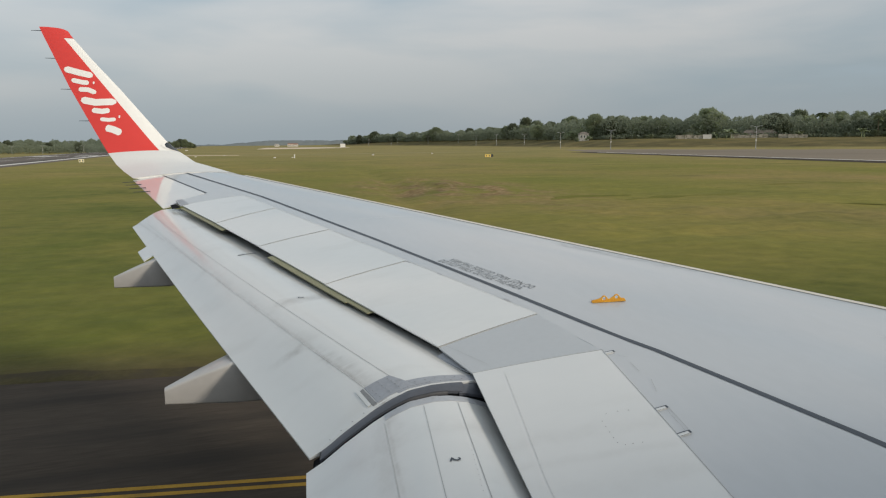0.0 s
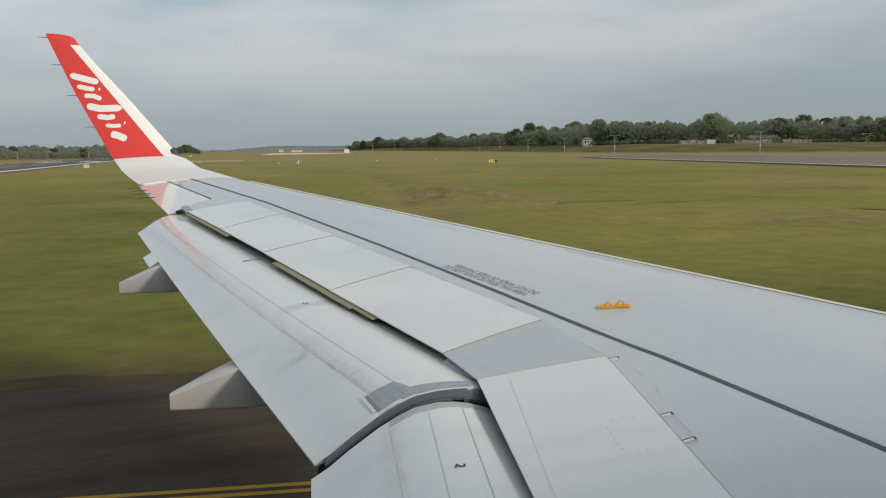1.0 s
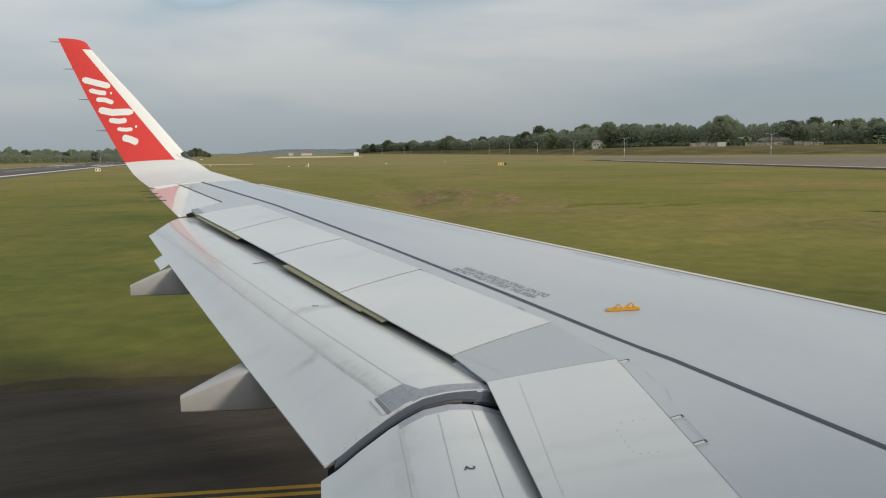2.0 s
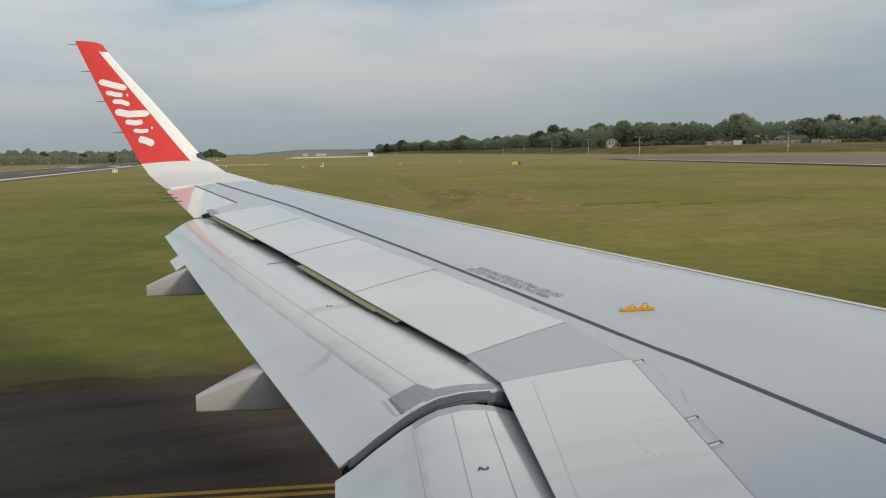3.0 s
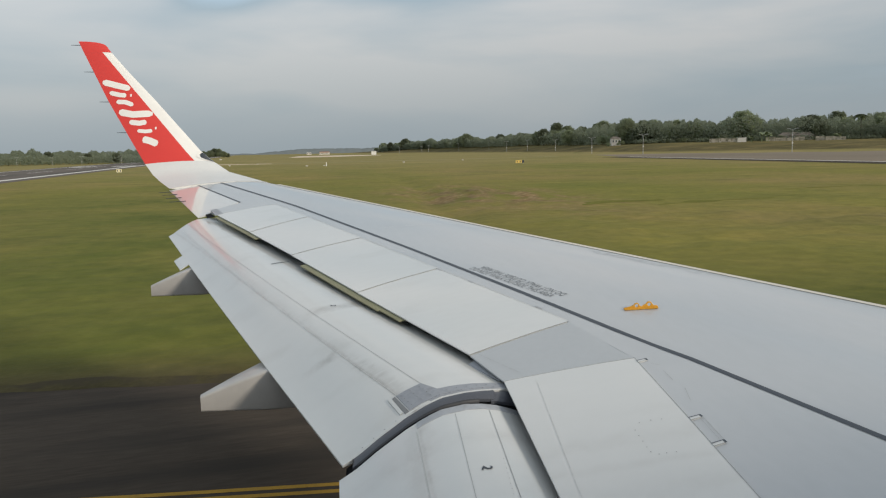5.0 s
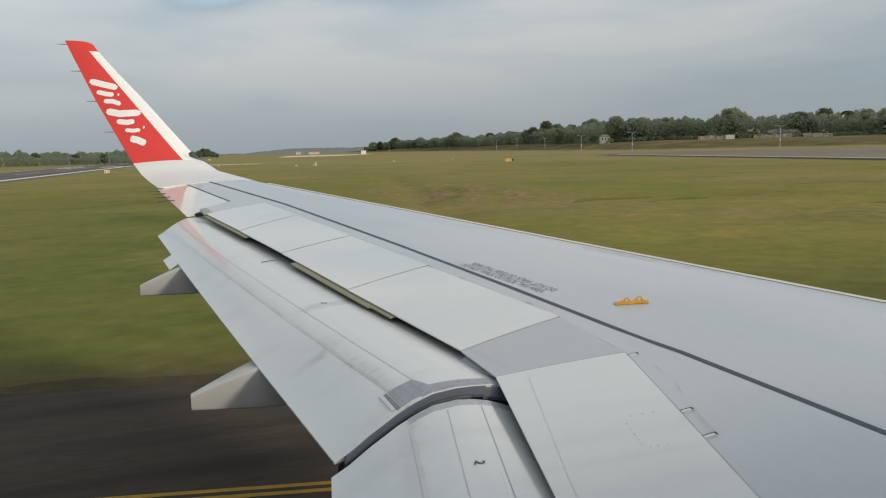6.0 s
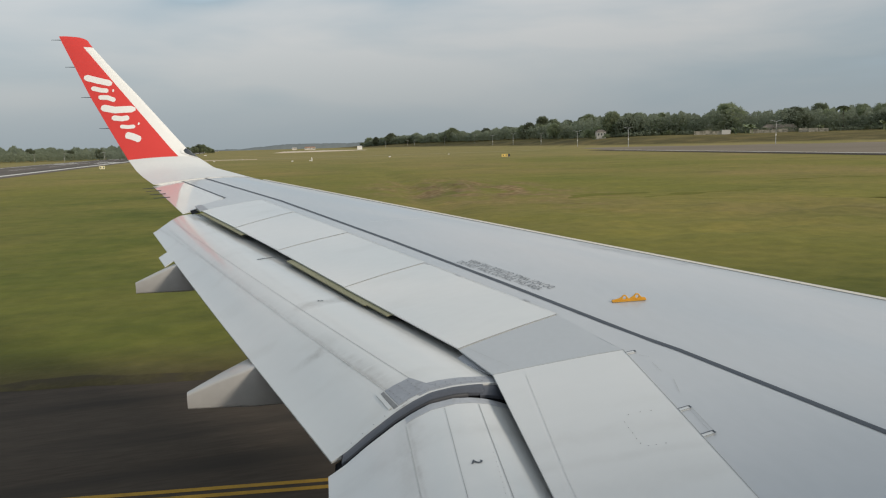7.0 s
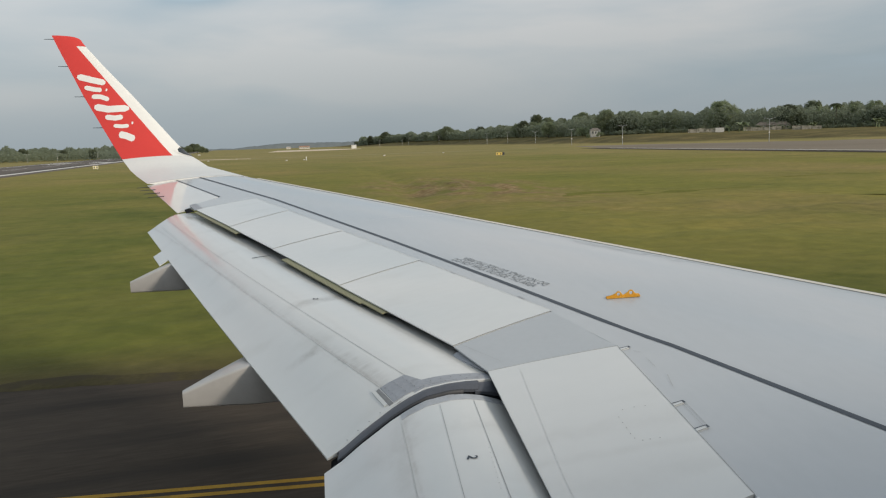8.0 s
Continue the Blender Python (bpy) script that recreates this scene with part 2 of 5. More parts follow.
def grimy_paint(name, colour, lines):
    """Glossy paint with grime, and shade put in with it, along given lines of the plan: (a, b, c, half width,
    strength), where a*x + b*y + c = 0.
    Gates (a, b, c, fade) may follow, which end a line softly, and a last word "combed" breaks it into short runs."""
    m = material(name, colour, 0.38, 0, 1.0, 0.02, 1.3, 9, stain=(0.50, 0.50, 0.48), stain_at=(0.6, 0.95), stretch=(0.4, 1, 1))
    t = m.node_tree
    b = t.nodes["Principled BSDF"]
    b.inputs["Coat Roughness"].default_value = 0.13
    co = t.nodes.new("ShaderNodeTexCoord")
    total = None

    def math_node(kind, p, q):
        n = t.nodes.new("ShaderNodeMath")
        n.operation = kind
        for k, v in enumerate((p, q)):
            if isinstance(v, (int, float)):
                n.inputs[k].default_value = v
            else:
                t.links.new(v, n.inputs[k])
        return n.outputs[0]

    def blotch(scale, lo, hi, stretch=(1, 1, 1)):
        mp = t.nodes.new("ShaderNodeMapping")
        mp.inputs["Scale"].default_value = stretch
        t.links.new(co.outputs["Object"], mp.inputs[0])
        n = t.nodes.new("ShaderNodeTexNoise")
        n.inputs["Scale"].default_value, n.inputs["Detail"].default_value, n.inputs["Roughness"].default_value = scale, 9.0, 0.65
        t.links.new(mp.outputs[0], n.inputs["Vector"])
        r = t.nodes.new("ShaderNodeMapRange")
        r.inputs["From Min"].default_value, r.inputs["From Max"].default_value = lo, hi
        t.links.new(n.outputs[0], r.inputs["Value"])
        return r.outputs[0]

    def across(ax, ay, c):
        dot = t.nodes.new("ShaderNodeVectorMath")
        dot.operation = "DOT_PRODUCT"
        dot.inputs[1].default_value = (ax, ay, 0)
        t.links.new(co.outputs["Object"], dot.inputs[0])
        return math_node("ADD", dot.outputs["Value"], c)

    wander = blotch(2.2, 0.3, 0.7)
    for ax, ay, c, half, strength, *more in lines:
        d = across(ax, ay, c)
        d = math_node("ADD", d, math_node("MULTIPLY", math_node("SUBTRACT", wander, 0.5), half))
        d = math_node("ABSOLUTE", d, 0.0)
        r = t.nodes.new("ShaderNodeMapRange")
        r.interpolation_type = "SMOOTHSTEP"
        r.inputs["From Min"].default_value, r.inputs["From Max"].default_value = half, 0.0
        r.inputs["To Max"].default_value = strength
        t.links.new(d, r.inputs["Value"])
        line = r.outputs[0]
        for gate in more:
            if gate == "combed":
                line = math_node("MULTIPLY", line, blotch(1.0, 0.40, 0.62, (1.5, 16.0, 1.0)))
            else:
                g = t.nodes.new("ShaderNodeMapRange")
                g.interpolation_type = "SMOOTHSTEP"
                g.inputs["From Max"].default_value = gate[3]
                t.links.new(across(*gate[:3]), g.inputs["Value"])
                line = math_node("MULTIPLY", line, g.outputs[0])
        total = line if total is None else math_node("ADD", total, line)
    total = math_node("MULTIPLY", total, math_node("ADD", math_node("MULTIPLY", blotch(3.2, 0.30, 0.75), 0.75), math_node("MULTIPLY", blotch(14.0, 0.4, 0.7), 0.2)))
    old = b.inputs["Base Color"].links[0].from_socket
    mix = t.nodes.new("ShaderNodeMixRGB")
    mix.inputs[2].default_value = (0.315, 0.30, 0.28, 1)
    t.links.new(total, mix.inputs[0])
    t.links.new(old, mix.inputs[1])
    t.links.new(mix.outputs[0], b.inputs["Base Color"])
    return m


# the band along the spoilers' rear edge: soot, plus spoiler shade in the colour
OUTER_PAINT = grimy_paint("grimy_shaded_outer_flap_paint", (0.60, 0.608, 0.598), ((1, 0.2867, -2.375, 0.085, 0.34), (1, 0.2867, -2.36, 0.02, 0.45), (1, 0.262, -2.42, 0.05, 0.12), (0.08, 1, -5.86, 0.09, 1.3, (-1, -0.2867, 2.37, 0.05), (1, 0.2867, -2.02, 0.25)), (-0.13, 1, -6.605, 0.13, 1.2, (1, 0.2867, -2.42, 0.1)), (0.3, 1, -7.5, 0.2, 0.25, (-1, -0.2867, 2.37, 0.1)), (0.0, 1, -8.9, 0.25, 0.2), (1, 0.312, -3.09, 0.14, 0.34),
    (1, 0.2867, -2.40, 0.085, 0.5, (0, -1, 6.0, 0.5), "combed"), (1, 0.2867, -2.362, 0.03, 0.5, (0, -1, 6.4, 0.8))))
INNER_PAINT = grimy_paint("grimy_inner_flap_paint", (0.60, 0.608, 0.598), ((1, -0.13, -0.418, 0.12, 0.55), (1, -0.13, -0.44, 0.02, 0.5), (0.1, 1, -4.2, 0.16, 0.3)))
SPOILER_PAINT = grimy_paint("grimy_spoiler_paint", (0.605, 0.610, 0.600), ((0.2, 1, -4.02, 0.12, 0.22), (0.25, 1, -3.86, 0.06, 0.2), (0.2, 1, -3.5, 0.2, 0.14)))


def grass_material():
    m = bpy.data.materials.new("mown_airfield_grass")
    m.use_nodes = True
    t = m.node_tree
    b = t.nodes["Principled BSDF"]
    b.inputs["Roughness"].default_value = 0.95
    b.inputs["Specular IOR Level"].default_value = 0.1
    co = t.nodes.new("ShaderNodeTexCoord")

    def field(scale, detail, stretch=(1, 1, 1), rough=0.6):
        mp = t.nodes.new("ShaderNodeMapping")
        mp.inputs["Scale"].default_value = stretch
        t.links.new(co.outputs["Object"], mp.inputs[0])
        n = t.nodes.new("ShaderNodeTexNoise")
        n.inputs["Scale"].default_value, n.inputs["Detail"].default_value, n.inputs["Roughness"].default_value = scale, detail, rough
        t.links.new(mp.outputs[0], n.inputs["Vector"])
        return n.outputs[0]

    def ramp(value, stops):
        r = t.nodes.new("ShaderNodeValToRGB")
        e = r.color_ramp.elements
        e[0].position, e[0].color = stops[0][0], (*stops[0][1], 1)
        e[1].position, e[1].color = stops[-1][0], (*stops[-1][1], 1)
        for pos, col in stops[1:-1]:
            e.new(pos).color = (*col, 1)
        t.links.new(value, r.inputs[0])
        return r.outputs[0]

    def mixed(kind, fac, a, c):
        x = t.nodes.new("ShaderNodeMixRGB")
        x.blend_type = kind
        if isinstance(fac, float):
            x.inputs[0].default_value = fac
        else:
            t.links.new(fac, x.inputs[0])
        t.links.new(a, x.inputs[1])
        t.links.new(c, x.inputs[2])
        return x.outputs[0]

    base = ramp(field(0.028, 6, (1, 0.7, 1)), [(0.34, (0.172, 0.171, 0.033)), (0.46, (0.205, 0.184, 0.043)), (0.56, (0.230, 0.189, 0.053)), (0.68, (0.263, 0.197, 0.069))])
    tufts = ramp(field(0.9, 6, (1, 1, 1), 0.7), [(0.3, (0.76, 0.79, 0.83)), (0.7, (1.135, 1.125, 1.20))])
    mow = ramp(field(0.12, 8, (0.55, 0.8, 1), 0.72), [(0.34, (0.70, 0.76, 0.74)), (0.45, (0.94, 0.96, 0.95)), (0.55, (1.02, 1.01, 1.0)), (0.68, (1.22, 1.15, 1.10))])
    place = t.nodes.new("ShaderNodeSeparateXYZ")
    t.links.new(co.outputs["Object"], place.inputs[0])
    # paler with distance: dry straw tone, with some haze put into the colour
    far = t.nodes.new("ShaderNodeMapRange")
    far.inputs["From Min"].default_value, far.inputs["From Max"].default_value = 110.0, 330.0
    far.inputs["To Max"].default_value = 0.75
    t.links.new(place.outputs["Y"], far.inputs["Value"])
    straw = ramp(field(0.02, 6, (0.5, 1, 1)), [(0.34, (0.232, 0.199, 0.067)), (0.66, (0.320, 0.253, 0.109))])
    base = mixed("MIX", far.outputs[0], base, straw)
    # the foot of the rise is brown scrub, its brow grassy again
    lift = t.nodes.new("ShaderNodeMapRange")
    lift.inputs["From Min"].default_value, lift.inputs["From Max"].default_value = 0.0, 10.0
    t.links.new(place.outputs["Z"], lift.inputs["Value"])
    rise = ramp(lift.outputs[0], [(0.06, (0, 0, 0)), (0.13, (1, 1, 1)), (0.42, (1, 1, 1)), (0.60, (0.7, 0.7, 0.7))])
    scrub = ramp(field(0.05, 6, (1, 1, 3)), [(0.34, (0.078, 0.066, 0.026)), (0.52, (0.123, 0.100, 0.039)), (0.70, (0.188, 0.149, 0.058))])
    base = mixed("MIX", rise, base, scrub)
    near = t.nodes.new("ShaderNodeMapRange")
    near.inputs["From Min"].default_value, near.inputs["From Max"].default_value = 34.0, 17.0
    lean = t.nodes.new("ShaderNodeVectorMath")
    lean.operation = "DOT_PRODUCT"
    lean.inputs[1].default_value = (0.18, 1, 0)
    t.links.new(co.outputs["Object"], lean.inputs[0])
    t.links.new(lean.outputs["Value"], near.inputs["Value"])
    lush = ramp(field(0.5, 5), [(0.3, (0.099, 0.109, 0.019)), (0.7, (0.136, 0.131, 0.030))])
    base = mixed("MIX", near.outputs[0], base, lush)
    west = t.nodes.new("ShaderNodeMapRange")
    west.inputs["From Min"].default_value, west.inputs["From Max"].default_value = 24.0, -8.0
    t.links.new(place.outputs["X"], west.inputs["Value"])
    short = t.nodes.new("ShaderNodeMapRange")
    short.inputs["From Min"].default_value, short.inputs["From Max"].default_value = 120.0, 55.0
    t.links.new(place.outputs["Y"], short.inputs["Value"])
    both = t.nodes.new("ShaderNodeMath")
    both.operation = "MULTIPLY"
    t.links.new(west.outputs[0], both.inputs[0])
    t.links.new(short.outputs[0], both.inputs[1])
    moist = ramp(field(0.09, 6, (1, 0.6, 1)), [(0.36, (0.110, 0.127, 0.023)), (0.5, (0.148, 0.149, 0.032)), (0.66, (0.186, 0.167, 0.042))])
    base = mixed("MIX", both.outputs[0], base, moist)
    margin = t.nodes.new("ShaderNodeMapRange")
    margin.inputs["From Min"].default_value, margin.inputs["From Max"].default_value = 18.6, 16.0
    t.links.new(lean.outputs["Value"], margin.inputs["Value"])
    bare = ramp(field(0.8, 5), [(0.3, (0.078, 0.066, 0.026)), (0.7, (0.115, 0.094, 0.037))])
    base = mixed("MIX", margin.outputs[0], base, bare)
    dip = t.nodes.new("ShaderNodeMapping")
    dip.vector_type = "TEXTURE"
    dip.inputs["Location"].default_value, dip.inputs["Scale"].default_value = (24, 74, 0), (12, 34, 30)
    t.links.new(co.outputs["Object"], dip.inputs[0])
    ball = t.nodes.new("ShaderNodeTexGradient")
    ball.gradient_type = "SPHERICAL"
    t.links.new(dip.outputs[0], ball.inputs[0])
    worn = t.nodes.new("ShaderNodeMath")
    worn.operation = "MULTIPLY"
    t.links.new(ball.outputs["Fac"], worn.inputs[0])
    t.links.new(ramp(field(0.35, 7, (1, 0.5, 1)), [(0.42, (0, 0, 0)), (0.62, (1.9, 1.9, 1.9))]), worn.inputs[1])
    worn.use_clamp = True
    earth = ramp(field(1.2, 6), [(0.3, (0.157, 0.104, 0.040)), (0.5, (0.256, 0.169, 0.075)), (0.7, (0.376, 0.274, 0.141))])
    base = mixed("MIX", worn.outputs[0], base, earth)
    c = mixed("MULTIPLY", 1.0, base, tufts)
    c = mixed("MULTIPLY", 1.0, c, mow)
    t.links.new(c, b.inputs["Base Color"])
    bp = t.nodes.new("ShaderNodeBump")
    bp.inputs["Distance"].default_value = 0.19
    t.links.new(field(0.45, 9, (0.5, 1, 1), 0.62), bp.inputs["Height"])
    t.links.new(bp.outputs[0], b.inputs["Normal"])
    return m


GRASS = grass_material()


# ---------------------------------------------------------------- building helpers
def mesh_of(name, bm, mat, smooth=False):
    bmesh.ops.recalc_face_normals(bm, faces=bm.faces[:])
    me = bpy.data.meshes.new(name)
    if smooth:
        for f in bm.faces:
            f.smooth = True
    bm.to_mesh(me)
    bm.free()
    me.materials.append(mat)
    return me


def part(name, bm, mat, parent=None, label="", smooth=False):
    ob = new(name, mesh_of(name, bm, mat, smooth))
    ob.parent = parent
    if smooth:
        ob.data.set_sharp_from_angle(angle=radians(38))
    return tagged(ob, label)


def thing(name, label, category, at=(0, 0, 0), group="", kind=""):
    return tagged_at(new(name), at, label, category, group, kind)


def tagged_at(ob, at, label, category, group, kind):
    ob.location = at
    return tagged(ob, label, category, group, kind)


def add_box(bm, lo, hi, m=None):
    """A box with a small bevel."""
    made = bmesh.ops.create_cube(bm, size=1)["verts"]
    s = [b - a for a, b in zip(lo, hi)]
    c = [(a + b) / 2 for a, b in zip(lo, hi)]
    for v in made:
        v.co = Vector((v.co.x * s[0] + c[0], v.co.y * s[1] + c[1], v.co.z * s[2] + c[2]))
        if m:
            v.co = m @ v.co
    return made


def box(lo, hi, bevel=0.0):
    bm = bmesh.new()
    add_box(bm, lo, hi)
    if bevel:
        bmesh.ops.bevel(bm, geom=bm.edges[:], offset=bevel, segments=2, affect="EDGES")
    return bm


def add_tube(bm, a, b, r0, r1, n=10):
    a, b = Vector(a), Vector(b)
    q = (b - a).to_track_quat("Z", "Y")
    rings = []
    for p, r in ((a, r0), (b, r1)):
        rings.append([bm.verts.new(p + q @ Vector((r * math.cos(2 * math.pi * k / n), r * math.sin(2 * math.pi * k / n), 0))) for k in range(n)])
    for k in range(n):
        bm.faces.new((rings[0][k], rings[0][(k + 1) % n], rings[1][(k + 1) % n], rings[1][k]))
    bm.faces.new(rings[0][::-1])
    bm.faces.new(rings[1])


def tube(a, b, r0, r1, n=10):
    bm = bmesh.new()
    add_tube(bm, a, b, r0, r1, n)
    return bm


def loft(sections, closed=True, caps=True):
    """A skin over rows of points; closed: each row is a ring."""
    bm = bmesh.new()
    rows = [[bm.verts.new(p) for p in s] for s in sections]
    n = len(rows[0])
    for a, b in zip(rows, rows[1:]):
        for k in range(n if closed else n - 1):
            j = (k + 1) % n
            bm.faces.new((a[k], a[j], b[j], b[k]))
    if closed and caps:
        bm.faces.new(rows[0][::-1])
        bm.faces.new(rows[-1])
    return bm


def slab(top, thick, nu, nv, edge=1.0):
    """A plate with its upper face top(u, v) and a lower face thick(u, v) below it."""
    bm = bmesh.new()
    up, dn = [], []
    for i in range(nu + 1):
        ru, rd = [], []
        for j in range(nv + 1):
            p = Vector(top(i / nu, j / nv))
            ru.append(bm.verts.new(p))
            rd.append(bm.verts.new(p - Vector((0, 0, thick(i / nu, j / nv)))))
        up.append(ru)
        dn.append(rd)
    for i in range(nu):
        for j in range(nv):
            bm.faces.new((up[i][j], up[i + 1][j], up[i + 1][j + 1], up[i][j + 1]))
            bm.faces.new((dn[i][j], dn[i][j + 1], dn[i + 1][j + 1], dn[i + 1][j]))
    for i in range(nu):
        bm.faces.new((up[i][0], dn[i][0], dn[i + 1][0], up[i + 1][0]))
        bm.faces.new((up[i][nv], up[i + 1][nv], dn[i + 1][nv], dn[i][nv]))
    for j in range(nv):
        bm.faces.new((up[0][j], up[0][j + 1], dn[0][j + 1], dn[0][j]))
        bm.faces.new((up[nu][j], dn[nu][j], dn[nu][j + 1], up[nu][j + 1]))
    return bm


def lerp(a, b, t):
    return tuple(p + (q - p) * t for p, q in zip(a, b))


def along(points, y):
    """x on the broken line of (y, x) points."""
    return float(np.interp(y, [p[0] for p in points], [p[1] for p in points]))


# ---------------------------------------------------------------- the wing's shape (x forward, y outboard)
CHORD_U = (0, .004, .012, .025, .05, .1, .2, .35, .5, .65, .8, .9, 1, 1.2)
CHORD_T = (0, .009, .016, .024, .034, .045, .056, .060, .057, .047, .031, .018, .003, -.025)
ROOT_Y, KINK_Y, TIP_Y = 0.235, 4.645, 13.9


def lead(y):
    return 7.6535 - 0.516 * (y - ROOT_Y)


def trail(y):
    return 1.5835 if y < KINK_Y else 1.5835 - 0.299 * (y - KINK_Y)


def wing_z(x, y, off=0.0):
    c = lead(y) - trail(y)
    u = (lead(y) - x) / c
    twist = math.tan(radians(1.609 - 0.769 * (y - KINK_Y) / 10.5))
    return 3.1302 + 0.098 * (y - KINK_Y) + float(np.interp(u, CHORD_U, CHORD_T)) * c - twist * u * c + off


def on_wing(x, y, off=0.0):
    return (x, y, wing_z(x, y, off))


# hinge line of spoilers and aileron, and the rear edge of the spoilers
HINGE = ((0.0, 1.875), (2.749, 2.301), (4.489, 2.573), (5.28, 2.439), (11.318, 0.506), (11.845, 0.003), (14.2, -0.80))

airliner = thing("airliner", "grey and white airliner with lowered flaps and red wingtip", "aircraft")


def wing_skin():
    rows = []
    ys = [0.0, 1.0, 2.0, 2.75, 3.6, 4.49, 4.9, 5.28, 6, 7, 8, 9, 10, 10.8, 11.318, 11.6, 11.845, 12.5, 13.2, TIP_Y]
    us = [0.0, .002, .006, .012, .02, .035, .06, .1, .16, .25, .35, .45, .55, .65]
    for y in ys:
        c = lead(y) - trail(y)
        end = (lead(y) - along(HINGE, y)) / c
        ring = [on_wing(lead(y) - u * c, y) for u in us if u < end - 0.02]
        while len(ring) < len(us):
            ring.append(on_wing(lead(y) - (end - 0.012 * (len(us) - len(ring))) * c, y))
        ring.append(on_wing(lead(y) - end * c, y))
        low = []
        for u in (1.0, .8, .6, .4, .2, .08, .02, .004):
            uu = u * end
            x, _, z = on_wing(lead(y) - uu * c, y)
            low.append((x, y, z - c * 0.115 * math.sin(math.pi * min(1, 0.12 + 0.72 * uu) ** 0.6) * min(1, (uu / 0.08) ** 0.5)))
        rows.append(ring + low)
    return loft(rows)


wing = part("wing", wing_skin(), GREY_SKIN, airliner, "satin light grey painted wing skin", smooth=True)


def strip(name, pts, width, mat, parent, off=0.003, label="", n=12, surface=on_wing):
    """A thin painted or sealed line that follows the wing's upper skin."""
    ps = []
    for a, b in zip(pts, pts[1:]):
        ps += [lerp(a, b, k / n) for k in range(n)]
    ps.append(pts[-1])
    bm = bmesh.new()
    left, right = [], []
    for k, p in enumerate(ps):
        a, b = ps[max(0, k - 1)], ps[min(len(ps) - 1, k + 1)]
        d = Vector((b[0] - a[0], b[1] - a[1])).normalized() * width / 2
        left.append(bm.verts.new(surface(p[0] - d.y, p[1] + d.x, off)))
        right.append(bm.verts.new(surface(p[0] + d.y, p[1] - d.x, off)))
    for k in range(len(ps) - 1):
        bm.faces.new((left[k], right[k], right[k + 1], left[k + 1]))
    return part(name, bm, mat, parent, label)


strip("walkway_line", [(3.45, 1.7), (3.2, 2.912), (2.882, 4.293), (2.347, 6.08), (1.759, 7.999), (0.773, 11.048), (-0.387, 14.1)], 0.040, BLACK, wing, 0.003, "black painted walkway line")

# bare metal nose of the slats
def nose_rows():
    rows = []
    for k in range(30):
        y = 0.3 + k * (13.5 - 0.3) / 29
        c = lead(y) - trail(y)
        rows.append([on_wing(lead(y) - u * c, y, o) for u, o in ((.088, .004), (.075, .012), (.06, .017), (.045, .016), (.03, .012), (.012, .008), (.004, .004))] + [(lead(y) + 0.006 - 0.012, y, wing_z(lead(y), y) - d) for d in (0.03, 0.07)])
    return loft(rows, closed=False)


part("slat_nose", nose_rows(), NOSE, wing, "bare metal slat leading edge", smooth=True)


strip("slat_gap", [(lead(y) - 0.092 * (lead(y) - trail(y)), y) for y in (0.3, 4.6, 9.0, 13.5)], 0.012, SEAM, wing, 0.004, "dark gap behind the slat", n=20)


# ---------------------------------------------------------------- spoilers and fixed panels
def plate(name, h0, h1, t0, t1, mat, label, thick=0.035, gap=0.016, nu=8, nv=8, lift=0.003):
    """A flat control surface between two points on its hinge line and two on its rear edge."""
    def top(u, v):
        p = lerp(lerp(h0, h1, v), lerp(t0, t1, v), u)
        return on_wing(p[0], p[1], lift)
    d = 0.5 * gap
    h0, h1, t0, t1 = (h0[0] + 0.005, h0[1] + d), (h1[0] + 0.005, h1[1] - d), (t0[0], t0[1] + d), (t1[0], t1[1] - d)
    return part(name, slab(top, lambda u, v: thick * (1 - 0.8 * u) + 0.003, nu, nv), mat, airliner, label, smooth=True)


SP_H = ((2.439, 5.28), (1.858, 7.094), (1.347, 8.691), (0.868, 10.186), (0.506, 11.318))
SP_T = ((1.584, 5.138), (1.028, 6.921), (0.536, 8.55), (0.105, 9.93), (-0.337, 11.295))
for k in range(4):
    plate("spoiler", SP_H[k], SP_H[k + 1], SP_T[k], SP_T[k + 1], LIGHT_SKIN, "off-white spoiler panel")
inner_spoiler = plate("spoiler", (2.30, 2.745), (2.573, 4.489), (1.473 - 0.065, 2.7), (1.673, 4.653), SPOILER_PAINT, "off-white inner spoiler panel")
plate("trailing_panel", (1.875, 0.0), (2.30, 2.735), (1.1, 0.0), (1.40, 2.69), LIGHT_SKIN, "off-white fixed trailing panel")
plate("trailing_panel", (2.573, 4.495), (2.439, 5.275), (1.673, 4.655), (1.584, 5.13), PATCH, "mid-grey fixed panel between spoilers", lift=0.001, gap=0.003)
plate("trailing_panel", (0.506, 11.325), (0.003, 11.845), (-0.337, 11.30), (-0.43, 11.63), GREY_SKIN, "grey fixed panel beside the aileron", lift=0.001)


def lip(y0, y1, out):
    """Olive-painted seal lip that juts out under the spoilers' rear edge."""
    edge = [(p[1], p[0]) for p in SP_T]
    def top(u, v):
        y = y0 + (y1 - y0) * v
        x = along(edge, y)
        return (x + 0.06 - (0.06 + out) * u, y, wing_z(x, y) - 0.004 - (0.006 + 0.20 * out) * u)
    return slab(top, lambda u, v: 0.010, 3, 12)


part("seal_lip", lip(6.08, 6.42, 0.042), OLIVE, airliner, "olive primer seal lip")
part("seal_lip", lip(6.42, 8.15, 0.062), OLIVE, airliner, "olive primer seal lip")
part("seal_lip", lip(9.6, 11.2, 0.050), OLIVE, airliner, "olive primer seal lip")


